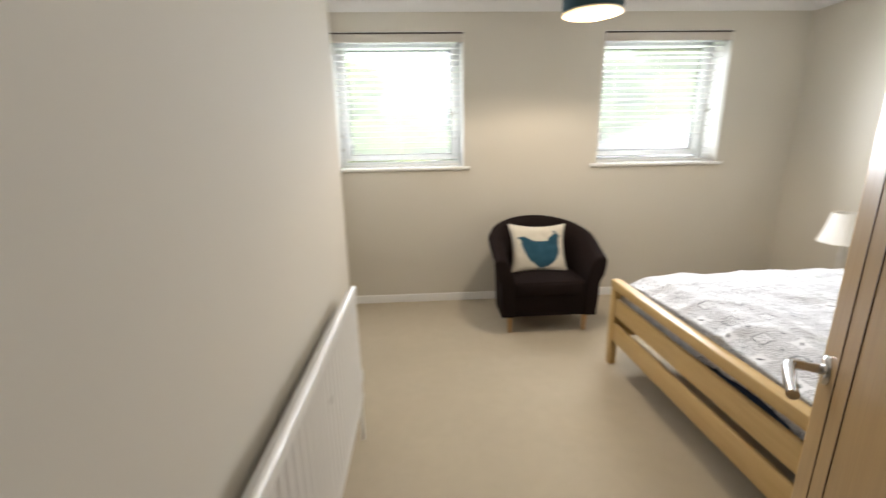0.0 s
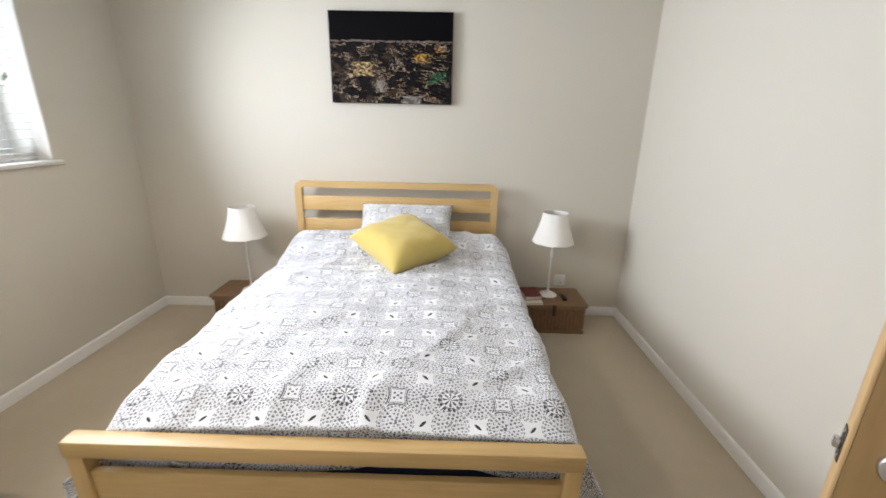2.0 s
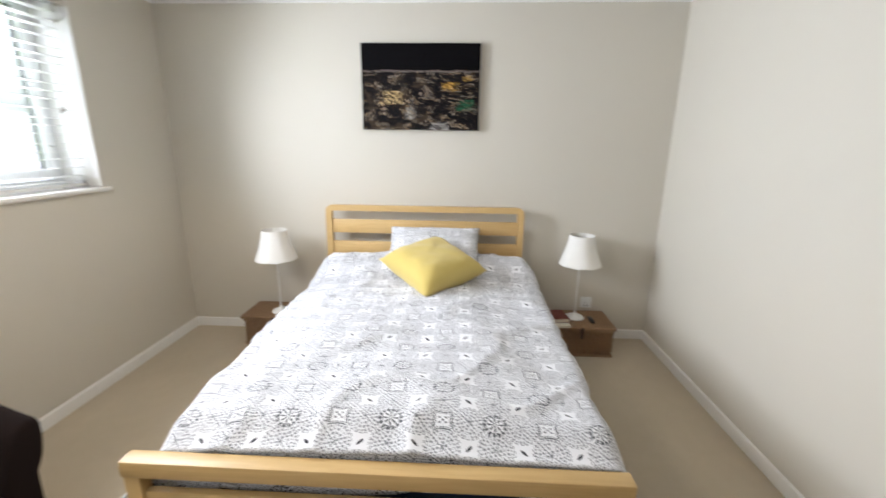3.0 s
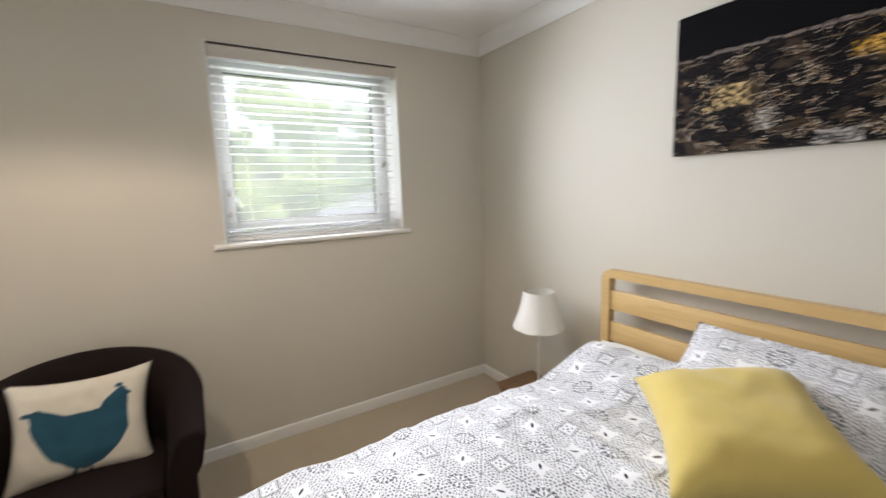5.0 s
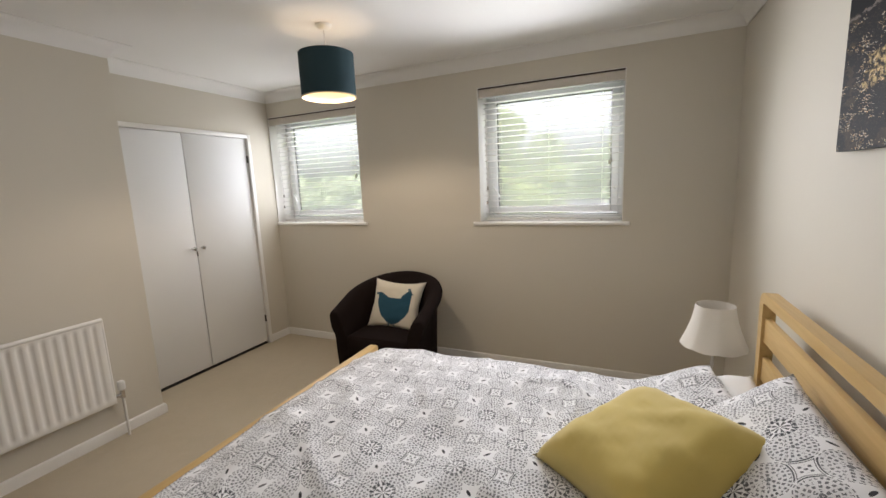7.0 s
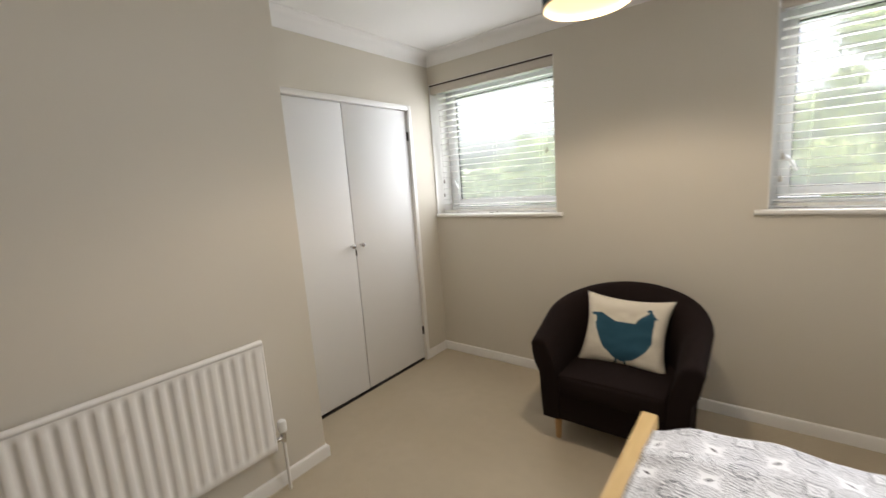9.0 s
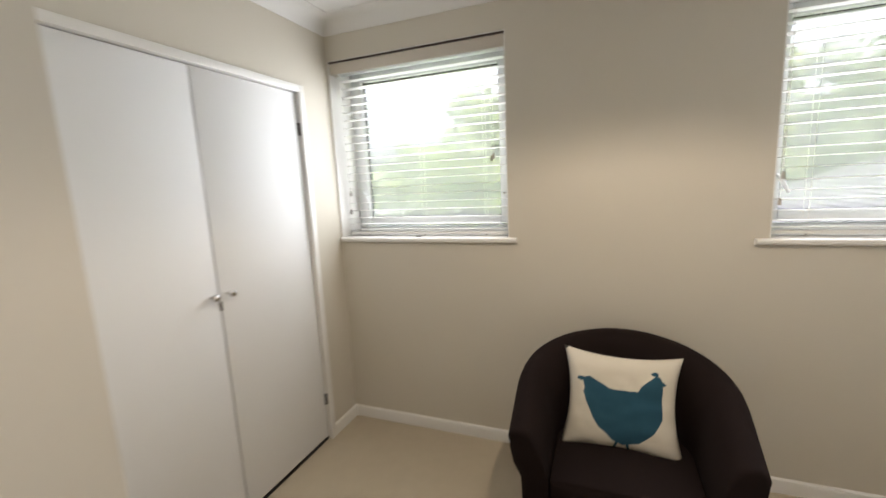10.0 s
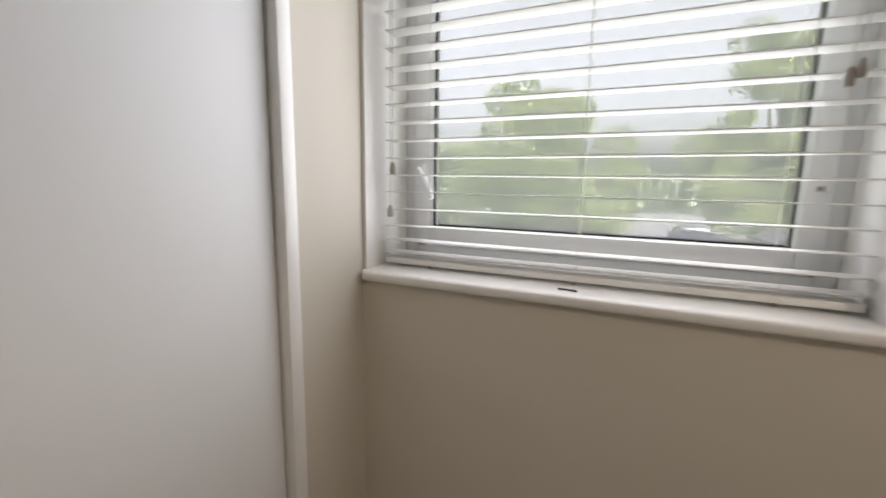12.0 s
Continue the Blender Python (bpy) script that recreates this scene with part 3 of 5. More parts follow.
def window(index, hole, label):
    """A white casement in its opening: frame, sash, gasket, pane, handle and sill board."""
    x0, x1, z0, z1 = hole
    z0 = 1.212
    root = thing("window_%d" % index, ((x0 + x1) / 2, 3.93, z0), label, "window", "casement windows", "structure")
    ring = lambda a, b, c, d, w, ya, yb: boxes((a, a + w, ya, yb, c, d), (b - w, b, ya, yb, c, d), (a + w, b - w, ya, yb, c, c + w), (a + w, b - w, ya, yb, d - w, d))
    part("window_frame", ring(x0 + 0.002, x1 - 0.002, z0, z1 - 0.002, 0.042, 3.916, 3.975), UPVC, root, bevel=0.004)
    sx0, sx1, sz0, sz1 = x0 + 0.04, x1 - 0.04, z0 + 0.052, z1 - 0.04
    sash = part("sash", ring(sx0, sx1, sz0, sz1, 0.05, 3.90, 3.965), UPVC, root, bevel=0.006)
    gx0, gx1, gz0, gz1 = sx0 + 0.05, sx1 - 0.05, sz0 + 0.05, sz1 - 0.05
    part("gasket", ring(gx0, gx1, gz0, gz1, 0.005, 3.934, 3.955), GASKET, sash, "black rubber glazing gasket")
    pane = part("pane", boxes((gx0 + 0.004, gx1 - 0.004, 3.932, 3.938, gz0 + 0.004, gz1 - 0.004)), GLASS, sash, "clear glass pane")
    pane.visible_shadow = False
    hx = sx0 + 0.026
    handle = part("window_handle", merge(boxes((hx - 0.012, hx + 0.012, 3.885, 3.901, 1.44, 1.50)), tube([(hx, 3.876, 1.485), (hx + 0.02, 3.868, 1.46), (hx + 0.05, 3.866, 1.40)], [0.009, 0.010, 0.008])), UPVC, sash, "white espagnolette handle", smooth=0.7)
    left = x0 + 0.004 if index == 1 else x0 - 0.055
    sill = boxes((left, x1 + 0.046, 3.664, N - 0.001, 1.184, 1.212))
    bmesh.ops.bevel(sill, geom=[e for e in sill.edges if all(v.co.y < 3.67 for v in e.verts)], offset=0.012, segments=4, affect='EDGES', profile=0.5)
    sill = merge(sill, boxes((x0 + 0.001, x1 - 0.001, N - 0.001, 3.915, 1.191, 1.2118)))
    for a, b, c, d in ((x0, x0 + 0.006, z0, z1 - 0.006), (x1 - 0.006, x1, z0, z1 - 0.006), (x0, x1, z1 - 0.006, z1)):
        part("reveal_lining", boxes((a, b, N + 0.001, 3.914, c, d)), GLOSS, root, "white painted reveal")
    part("window_sill", sill, GLOSS, root, "white painted sill board with a rounded nose", smooth=0.6)
    return root


window(1, WINDOWS[0], "white plastic casement window beside the wardrobe")
window(2, WINDOWS[1], "white plastic casement window near the bed")


def blind(hole, label):
    """A wooden venetian blind: valance, head rail, slats, bottom rail, ladder cords, pull cords with tassels."""
    x0, x1 = hole[0] + 0.022, hole[1] - 0.014
    root = thing("venetian_blind", ((x0 + x1) / 2, 3.79, 1.222), label, "window blind", "venetian blinds")
    part("valance", boxes((hole[0] + 0.012, hole[1] - 0.004, 3.690, 3.703, 2.186, 2.246), (hole[0] + 0.012, hole[0] + 0.024, 3.703, 3.76, 2.186, 2.246), (hole[1] - 0.016, hole[1] - 0.004, 3.703, 3.76, 2.186, 2.246)), VALANCE, root, "cream wooden valance", bevel=0.003)
    # the shadow gap over the valance, put in as a thin dark strip
    part("valance_shade_strip", boxes((hole[0] + 0.012, hole[1] - 0.004, 3.686, 3.703, 2.2465, 2.256)), STRAP, root, "dark brown strip in place of the shadow gap over the valance")
    part("head_rail", boxes((x0, x1, 3.755, 3.815, 2.20, 2.25)), UPVC, root, bevel=0.003)
    sl = boxes((x0, x1, -0.0255, 0.0255, -0.0014, 0.0014))
    bmesh.ops.bevel(sl, geom=[e for e in sl.edges if abs(e.verts[0].co.x - e.verts[1].co.x) > 0.1], offset=0.001, segments=1, affect='EDGES')
    me = mesh_from(sl, "slat", SLAT, 0)
    zs = [1.250, 1.284] + [1.325 + 0.0465 * k for k in range(19)]
    for k, z in enumerate(zs):
        ob = hang(new("slat", me), root)
        ob.matrix_basis = pose(0, 3.79, z, -1.0 + 0.9 * math.sin(k * 2.3), 0.12 * math.sin(k * 1.7), 0)
    part("bottom_rail", boxes((x0, x1, 3.764, 3.816, 1.220, 1.236)), SLAT, root, bevel=0.003)
    for f in (0.13, 0.5, 0.87):
        cx = x0 + (x1 - x0) * f
        part("ladder_cord", merge(tube([(cx, 3.762, 1.23), (cx, 3.762, 2.2)], 0.0009, 5), tube([(cx, 3.818, 1.23), (cx, 3.818, 2.2)], 0.0009, 5)), CORD, root)
        part("cord_plug", lathe([(0.006, 1.214), (0.006, 1.221)], (cx, 3.775, 0), 10), TASSEL, root, smooth=0.7)
    for cx, y, zt in ((x0 + 0.030, 3.752, 1.498), (x0 + 0.024, 3.750, 1.383), (x1 - 0.085, 3.750, 1.655), (x1 - 0.072, 3.748, 1.668)):
        cord = part("pull_cord", tube([(cx, y, zt), (cx, y, 2.2)], 0.0011, 5), CORD, root)
        part("tassel", lathe([(0.0075, -0.032), (0.0085, -0.02), (0.006, -0.006), (0.003, 0.0)], (cx, y, zt), 12), TASSEL, cord, "small turned wooden tassel", smooth=0.8)
    part("cord_cleat", boxes((x1 - 0.058, x1 - 0.042, 3.884, 3.899, 1.44, 1.452)), CHROME, root, bevel=0.002)
    return root


blind(WINDOWS[0], "white slatted venetian blind lowered in the wardrobe-side window")
blind(WINDOWS[1], "white slatted venetian blind lowered in the bed-side window")
tagged(part("staple", tube([(-0.02, 3.708, 1.2145), (0.012, 3.706, 1.2145), (0.02, 3.700, 1.2145)], 0.0022, 6), DARKMETAL, None, "", 0.7), "tiny bent dark metal clip lying on the window sill", "clip")


def wardrobe():
    """Built-in double wardrobe: frame and two flat doors with knobs and hinges."""
    root = thing("built_in_wardrobe", (-0.54, 2.78, 0), "white painted built-in wardrobe with two flat closed doors", "wardrobe")
    y0, ym, y1, zt = 2.142, 2.775, 3.434, 2.074
    fw = 0.036
    part("frame", boxes((-0.62, -0.514, y0, y0 + fw, 0, zt), (-0.62, -0.514, y1 - fw, y1, 0, zt), (-0.62, -0.514, y0 + fw, y1 - fw, zt - fw, zt)), GLOSS, root, "white gloss door frame", bevel=0.003)
    # black strip laid in to draw the dark shadow gap under the doors
    part("door_gap_shade", boxes((-0.66, -0.545, y0 + fw, y1 - fw, 0.001, 0.010)), BLACK, root)
    for a, b, knob_y, hinge_y in ((y0 + fw + 0.005, ym - 0.004, ym - 0.042, y0 + fw), (ym + 0.004, y1 - fw - 0.005, ym + 0.042, y1 - fw)):
        leaf = part("door", boxes((-0.575, -0.540, a, b, 0.027, zt - fw - 0.004)), DOORWHITE, root, bevel=0.002)
        turn = Matrix.Rotation(radians(90), 4, 'Y')
        part("knob", lathe([(0.007, 0.0), (0.007, 0.016), (0.012, 0.022), (0.0165, 0.031), (0.015, 0.040), (0.008, 0.045)], (-0.5405, knob_y, 1.085), 20, True, turn), CHROME, leaf, "small satin chrome ball knob", smooth=1.0)
        for z in (1.845, 0.265):
            part("hinge", merge(boxes((-0.541, -0.5355, hinge_y - 0.012, hinge_y + 0.012, z - 0.034, z + 0.034)), lathe([(0.005, z - 0.034), (0.005, z + 0.034)], (-0.533, hinge_y, 0), 10)), DARKMETAL, leaf, "dark metal butt hinge")
    part("catch", boxes((-0.541, -0.536, ym - 0.004, ym + 0.004, 1.015, 1.055)), DARKMETAL, root, "small dark catch between the doors")
    return root


wardrobe()


def radiator():
    """A fluted single panel radiator with a round top edge, valve and pipe."""
    y0, y1, z0, z1 = 0.62, 1.83, 0.25, 0.812
    root = thing("radiator", (W + 0.05, (y0 + y1) / 2, 0), "white enamelled panel radiator with vertical flutes on the wall", "radiator")
    bm = bmesh.new()
    n, steps = 24, 8
    pitch = (y1 - y0 - 0.06) / n
    rows = []
    ys = [y0, y0 + 0.012]
    prof = [-0.134, -0.127]
    for k in range(n):
        for s in range(steps):
            a = s / steps
            ys.append(y0 + 0.03 + pitch * (k + a))
            rise = min(1.0, max(0.0, (abs(a - 0.5) - 0.14) / 0.16))
            prof.append(-0.127 - 0.010 * (1 - rise))
    ys += [y1 - 0.03, y1 - 0.012, y1]
    prof += [-0.127, -0.127, -0.134]
    zs = [(z0, 0.75), (z0 + 0.012, 0.0), (z0 + 0.035, 0.0), (z0 + 0.055, 1.0), (z1 - 0.055, 1.0), (z1 - 0.035, 0.0), (z1 - 0.022, 0.0)]
    for z, depth in zs:
        rows.append([bm.verts.new((p if depth == 1.0 else (-0.127 if depth == 0 else -0.134), y, z)) for p, y in zip(prof, ys)])
    for a, b in zip(rows, rows[1:]):
        for k in range(len(ys) - 1):
            bm.faces.new((a[k], a[k + 1], b[k + 1], b[k]))
    part("front_panel", bm, RADIATOR, root, smooth=0.9)
    part("back_panel", boxes((-0.168, -0.142, y0, y1, z0, z1 - 0.02)), RADIATOR, root, bevel=0.004)
    part("top_seam", tube([(-0.138, y0, z1 - 0.012), (-0.138, y1, z1 - 0.012)], 0.0135, 12), RADIATOR, root, smooth=0.8)
    part("side_seam", tube([(-0.137, y1 - 0.002, z0), (-0.137, y1 - 0.002, z1 - 0.012)], 0.008, 10), RADIATOR, root, smooth=0.8)
    for y in (y0 + 0.2, y1 - 0.2):
        part("wall_bracket", boxes((W + 0.001, -0.168, y - 0.02, y + 0.02, z0 + 0.1, z1 - 0.12)), RADIATOR, root)
    vy = y1 + 0.05
    valve = part("valve", merge(tube([(-0.152, y1 - 0.01, 0.285), (-0.152, vy, 0.285)], 0.011), lathe([(0.013, 0.262), (0.013, 0.312), (0.015, 0.318)], (-0.152, vy, 0), 14)), CHROME, root, "chrome valve body", smooth=0.7)
    part("valve_head", lathe([(0.017, 0.316), (0.021, 0.322), (0.0215, 0.362), (0.018, 0.374), (0.010, 0.378)], (-0.152, vy, 0), 18), SOCKET, valve, "white ribbed valve head", smooth=0.8)
    part("pipe", tube([(-0.152, vy, 0.265), (-0.152, vy, 0.0)], 0.0078, 12), RADIATOR, root, "white painted copper pipe", smooth=0.8)
    return root


radiator()


def bedroom_door():
    """The open oak door on its hinges, with lever handles and a latch in the edge."""
    root = thing("bedroom_door", (0.42, 0.12, 0), "open oak veneer door with dark vertical inlay lines and chrome lever handles", "door")
    w, hgt, th = 0.757, 1.985, 0.038
    lead = Vector((0.922, 0.800))
    d = Vector((-0.632, -0.774)).normalized()
    hinge = lead + d * w
    ang = math.atan2(lead.y - hinge.y, lead.x - hinge.x)
    M = Matrix.Translation((hinge.x, hinge.y, 0.008)) @ Matrix.Rotation(ang, 4, 'Z')    # x along the leaf, y>0 is its visible face

    def put(bm):
        bmesh.ops.transform(bm, matrix=M, verts=bm.verts[:])
        return bm
    leaf = part("door_leaf", put(boxes((0, w - 0.007, -th, 0, 0, hgt))), OAK, root)
    part("door_edge", put(boxes((w - 0.0068, w, -th, 0, 0, hgt))), OAK_EDGE, root, "pale oak lipping on the closing edge", bevel=0.0015)
    for gx in (w - 0.125, w - 0.215, 0.125, 0.215):
        part("inlay_line", put(boxes((gx - 0.0028, gx + 0.0028, -0.004, 0.0012, 0.0, hgt))), GROOVE, leaf, "thin dark inlay line")
    hx, hz = w - 0.062, 0.987
    for side in (1, -1):
        y0 = 0 if side > 0 else -th
        turn = Matrix.Rotation(radians(-90 * side), 4, 'X')
        rose = part("rose", put(lathe([(0.0265, 0.0), (0.0265, 0.006), (0.024, 0.009), (0.010, 0.0095)], (hx, y0, hz), 28, True, turn)), CHROME, root, "round satin chrome rose", smooth=0.7)
        lever = tube([(hx, y0, hz), (hx, y0 + side * 0.044, hz), (hx - 0.004, y0 + side * 0.053, hz), (hx - 0.02, y0 + side * 0.056, hz - 0.001), (hx - 0.07, y0 + side * 0.057, hz - 0.002), (hx - 0.118, y0 + side * 0.055, hz - 0.004)], [0.009, 0.009, 0.0098, 0.0098, 0.0098, 0.0092], 14)
        part("lever_handle", put(lever), CHROME, rose, "satin chrome lever", smooth=0.8)
    plate = part("latch_plate", put(boxes((w - 0.0005, w + 0.0018, -0.030, -0.008, hz - 0.03, hz + 0.03))), DARKMETAL, root, "dark latch plate with two screws")
    part("latch_bolt", put(boxes((w, w + 0.011, -0.025, -0.013, hz - 0.009, hz + 0.009))), CHROME, plate, bevel=0.002)
    for dz in (-0.022, 0.022):
        part("screw", put(lathe([(0.0035, 0.0), (0.003, 0.0012)], (w + 0.0018, -0.019, hz + dz), 10, True, Matrix.Rotation(radians(90), 4, 'Y'))), CHROME, plate)
    for z in (0.22, 1.0, 1.75):
        part("hinge", put(merge(lathe([(0.006, z), (0.006, z + 0.09)], (-0.004, -th - 0.003, 0), 12), boxes((-0.002, 0.0, -th, -0.006, z, z + 0.09)))), CHROME, root)
    return root


bedroom_door()


def bed():
    """Oak slatted bed: foot end, head end with round corners, side rails and slats."""
    root = thing("double_bed", (2.35, 1.78, 0), "honey oak double bed frame with slatted head and foot ends", "bed")
    y0, y1 = 1.005, 2.515
    fx0, fx1 = 1.345, 1.392
    part("foot_top_rail", boxes((fx0 - 0.004, fx1 + 0.006, y0 - 0.004, y1 + 0.004, 0.506, 0.562)), BED_Y, root, bevel=0.006)
    part("foot_rail", boxes((fx0 + 0.010, fx1 - 0.012, y0 + 0.05, y1 - 0.05, 0.335, 0.447)), BED_Y, root, bevel=0.004)
    part("foot_rail", boxes((fx0 + 0.010, fx1 - 0.012, y0 + 0.05, y1 - 0.05, 0.165, 0.283)), BED_Y, root, bevel=0.004)
    for y in (y0, y1 - 0.052):
        part("leg", boxes((fx0, fx1, y, y + 0.052, 0.0, 0.507)), BED_Z, root, bevel=0.005)
    # head end: one bent frame with rounded top corners
    hx0, hx1, h0, h1, ht = 3.300, 3.345, 1.062, 2.512, 1.044
    bm = bmesh.new()
    wd, rad = 0.046, 0.05

    def arch(inset, r):
        a0, a1, t = h0 + inset, h1 - inset, ht - inset * 0.9
        pts = [(a0, 0.0)]
        pts += [(a0 + r - r * math.cos(q), t - r + r * math.sin(q)) for q in [k * math.pi / 14 for k in range(8)]]
        pts += [(a1 - r + r * math.sin(q), t - r + r * math.cos(q)) for q in [k * math.pi / 14 for k in range(8)]]
        return pts + [(a1, 0.0)]
    outer, inner = arch(0.0, rad), arch(wd, 0.012)
    rings = [[bm.verts.new((x, y, z)) for y, z in pts] for pts, x in ((outer, hx0), (inner, hx0), (inner, hx1), (outer, hx1))]
    for a, b in zip(rings, rings[1:] + rings[:1]):
        for k in range(len(outer) - 1):
            bm.faces.new((a[k], a[k + 1], b[k + 1], b[k]))
    for k in (0, len(outer) - 1):
        bm.faces.new([r[k] for r in rings])
    part("head_frame", bm, BED_Y, root, smooth=0.6)
    for z0, z1 in ((0.838, 0.938), (0.674, 0.774), (0.40, 0.60)):
        part("head_slat", boxes((hx0 + 0.010, hx1 - 0.012, h0 + wd - 0.004, h1 - wd + 0.004, z0, z1)), BED_Y, root, bevel=0.003)
    for y in (1.03, 2.470):
        part("side_rail", boxes((fx1 - 0.004, hx0 + 0.004, y, y + 0.027, 0.19, 0.34)), BED_X, root, bevel=0.003)
    for k in range(13):
        x = 1.47 + 0.145 * k
        part("bed_slat", boxes((x, x + 0.07, 1.057, 2.470, 0.318, 0.336)), BED_Y, root)
    return root


bed()
tagged(part("mattress", boxes((1.425, 3.294, 1.045, 2.485, 0.337, 0.515)), NAVY, None, "", 0, 0.03, 3), "navy covered mattress on the bed slats", "mattress")


def smooth_step(a, b, x):
    q = min(1.0, max(0.0, (x - a) / (b - a)))
    return q * q * (3 - 2 * q)


def duvet():
    """The spread duvet: flat over the bed, hanging over both sides, tucked behind the foot end."""
    bm = bmesh.new()
    uvl = bm.loops.layers.uv.new("UVMap")
    nu, nv = 110, 104
    x0, x1 = 1.398, 3.20
    lo, drop_s, drop_n = 0.992, 0.20, 0.15
    flat = 2.49 - lo
    total = drop_s + flat + drop_n
    foot_drop = 0.20
    span = x1 - x0 + foot_drop
    grid, flatco = [], {}
    for i in range(nu + 1):
        u = span * i / nu
        row = []
        for j in range(nv + 1):
            v = total * j / nv
            s = v - drop_s
            hi = 2.462 + 0.05 * smooth_step(0.0, 1.5, u)
            # across the bed
            rnd = 0.055
            top = 0.592 + 0.035 * math.sin(math.pi * min(1, max(0, s / flat)))
            if s < 0:
                y, z = lo - 0.012 * (-s / drop_s), top - rnd + s
            elif s < 2 * rnd:
                q = s / (2 * rnd) * math.pi / 2
                y, z = lo + rnd * (1 - math.cos(q)), top - rnd + rnd * math.sin(q)
            elif s > flat:
                y, z = hi + 0.004 * ((s - flat) / drop_n), top - rnd - (s - flat)
            elif s > flat - 2 * rnd:
                q = (flat - s) / (2 * rnd) * math.pi / 2
                y, z = hi - rnd * (1 - math.cos(q)), top - rnd + rnd * math.sin(q)
            else:
                y, z = lo + rnd + (s - 2 * rnd) * (hi - lo - 2 * rnd) / (flat - 4 * rnd), top
            # along the bed
            a = u - foot_drop
            if a < 0:
                x = x0 + 0.010 + 0.006 * noise.noise((v * 4, 1.0, u * 6))
                z = z - 0.045 - (-a) * (0.78 + 0.42 * noise.noise((v * 2.2, 4.0, 0.0)))
            else:
                x = x0 + a * (1 - 0.045 * smooth_step(1.75, 2.45, y) - 0.012 * smooth_step(1.6, 1.1, y))
                z -= 0.045 * (1 - smooth_step(0.0, 0.14, a))
            inner = smooth_step(lo - 0.02, lo + 0.12, y) * (1 - smooth_step(hi - 0.12, hi + 0.02, y))
            # the pillows under the head end
            z += 0.122 * smooth_step(2.82, 3.12, x) * (0.35 + 0.65 * inner) * (1 - 0.25 * math.exp(-((y - 1.76) / 0.10) ** 2))
            # folds
            f = noise.noise((x * 2.1, y * 2.4, 3.0)) * 0.026 + noise.noise((x * 6.0 + 4, y * 5.0, 1.0)) * 0.010 + noise.noise((x * 15.0, y * 13.0, 8.0)) * 0.003
            ridge = abs(noise.noise((x * 2.6 + y * 1.4, y * 1.9 - x * 0.8, 11.0)))
            f += 0.014 * max(0.0, 0.14 - ridge) / 0.14
            side = 1 - inner
            for k, (fx, amp) in enumerate(((2.50, 0.012), (2.57, 0.016), (2.66, 0.013))):
                f += amp * smooth_step(1.5, 2.1, y) * math.exp(-((x - fx - 0.06 * math.sin(3.0 * y + k)) / 0.022) ** 2)
            z += f * (0.35 + 0.65 * inner)
            y += side * (0.018 * noise.noise((x * 5.5, 2.0, z * 3)) + 0.008 * noise.noise((x * 14, 5.0, z * 5)))
            corner = 1 - smooth_step(0.0, 0.34, max(0.0, a) + 0.0)
            if s < 0:
                y -= 0.095 * corner * (-s / drop_s)
            elif s > flat:
                y += 0.150 * corner * corner * ((s - flat) / drop_n)
            if s < 0:
                z += (-s / drop_s) * 0.03 * noise.noise((x * 3.0, 7.0, 0))
            vert = bm.verts.new((x, y, z))
            flatco[vert] = (u, v)
            row.append(vert)
        grid.append(row)
    for i in range(nu):
        for j in range(nv):
            face = bm.faces.new((grid[i][j], grid[i + 1][j], grid[i + 1][j + 1], grid[i][j + 1]))
            for loop in face.loops:
                loop[uvl].uv = flatco[loop.vert]
    ob = tagged(part("duvet", bm, DUVET, None, "", 4), "white duvet with a grey lace print spread over the bed", "duvet")
    sol = ob.modifiers.new("thickness", 'SOLIDIFY')
    sol.thickness, sol.offset = 0.022, -1.0
    return ob


duvet()


def pillow(name, size, puff, place, material, label, category, pinch=0.10, crease=0.006, seed=0.0):
    """A stuffed square or oblong: two bulging faces that meet in a seam with drawn-in edges. Local z is its front."""
    bm = bmesh.new()
    uvl = bm.loops.layers.uv.new("UVMap")
    n = 26
    w, h = size
    seen = {}

    def vert(i, j, side):
        a, b = 2 * i / n - 1, 2 * j / n - 1
        rim = i in (0, n) or j in (0, n)
        key = (i, j, 0 if rim else side)
        if key not in seen:
            pull = pinch * (1 - a * a) * abs(b) ** 3, pinch * (1 - b * b) * abs(a) ** 3
            x, y = a * w / 2 * (1 - pull[1]), b * h / 2 * (1 - pull[0])
            bulge = ((1 - a ** 4) * (1 - b ** 4)) ** 0.62
            wr = crease * (noise.noise((a * 3 + seed, b * 3, side)) + 0.6 * noise.noise((a * 7, b * 7 + seed, side * 2)))
            z = 0 if rim else side * (puff * bulge + wr * bulge ** 0.5)
            seen[key] = bm.verts.new((x, y, z))
        return seen[key]
    for side in (1, -1):
        for i in range(n):
            for j in range(n):
                face = bm.faces.new((vert(i, j, side), vert(i + 1, j, side), vert(i + 1, j + 1, side), vert(i, j + 1, side)))
                for loop, (p, q) in zip(face.loops, ((i, j), (i + 1, j), (i + 1, j + 1), (i, j + 1))):
                    loop[uvl].uv = (p / n, q / n) if material == HEN and side > 0 else ((p / n) * w, (q / n) * h) if material != HEN else (-1, -1)
    ob = part(name, bm, material, None, "", 4)
    ob.matrix_world = place
    return tagged(ob, label, category)


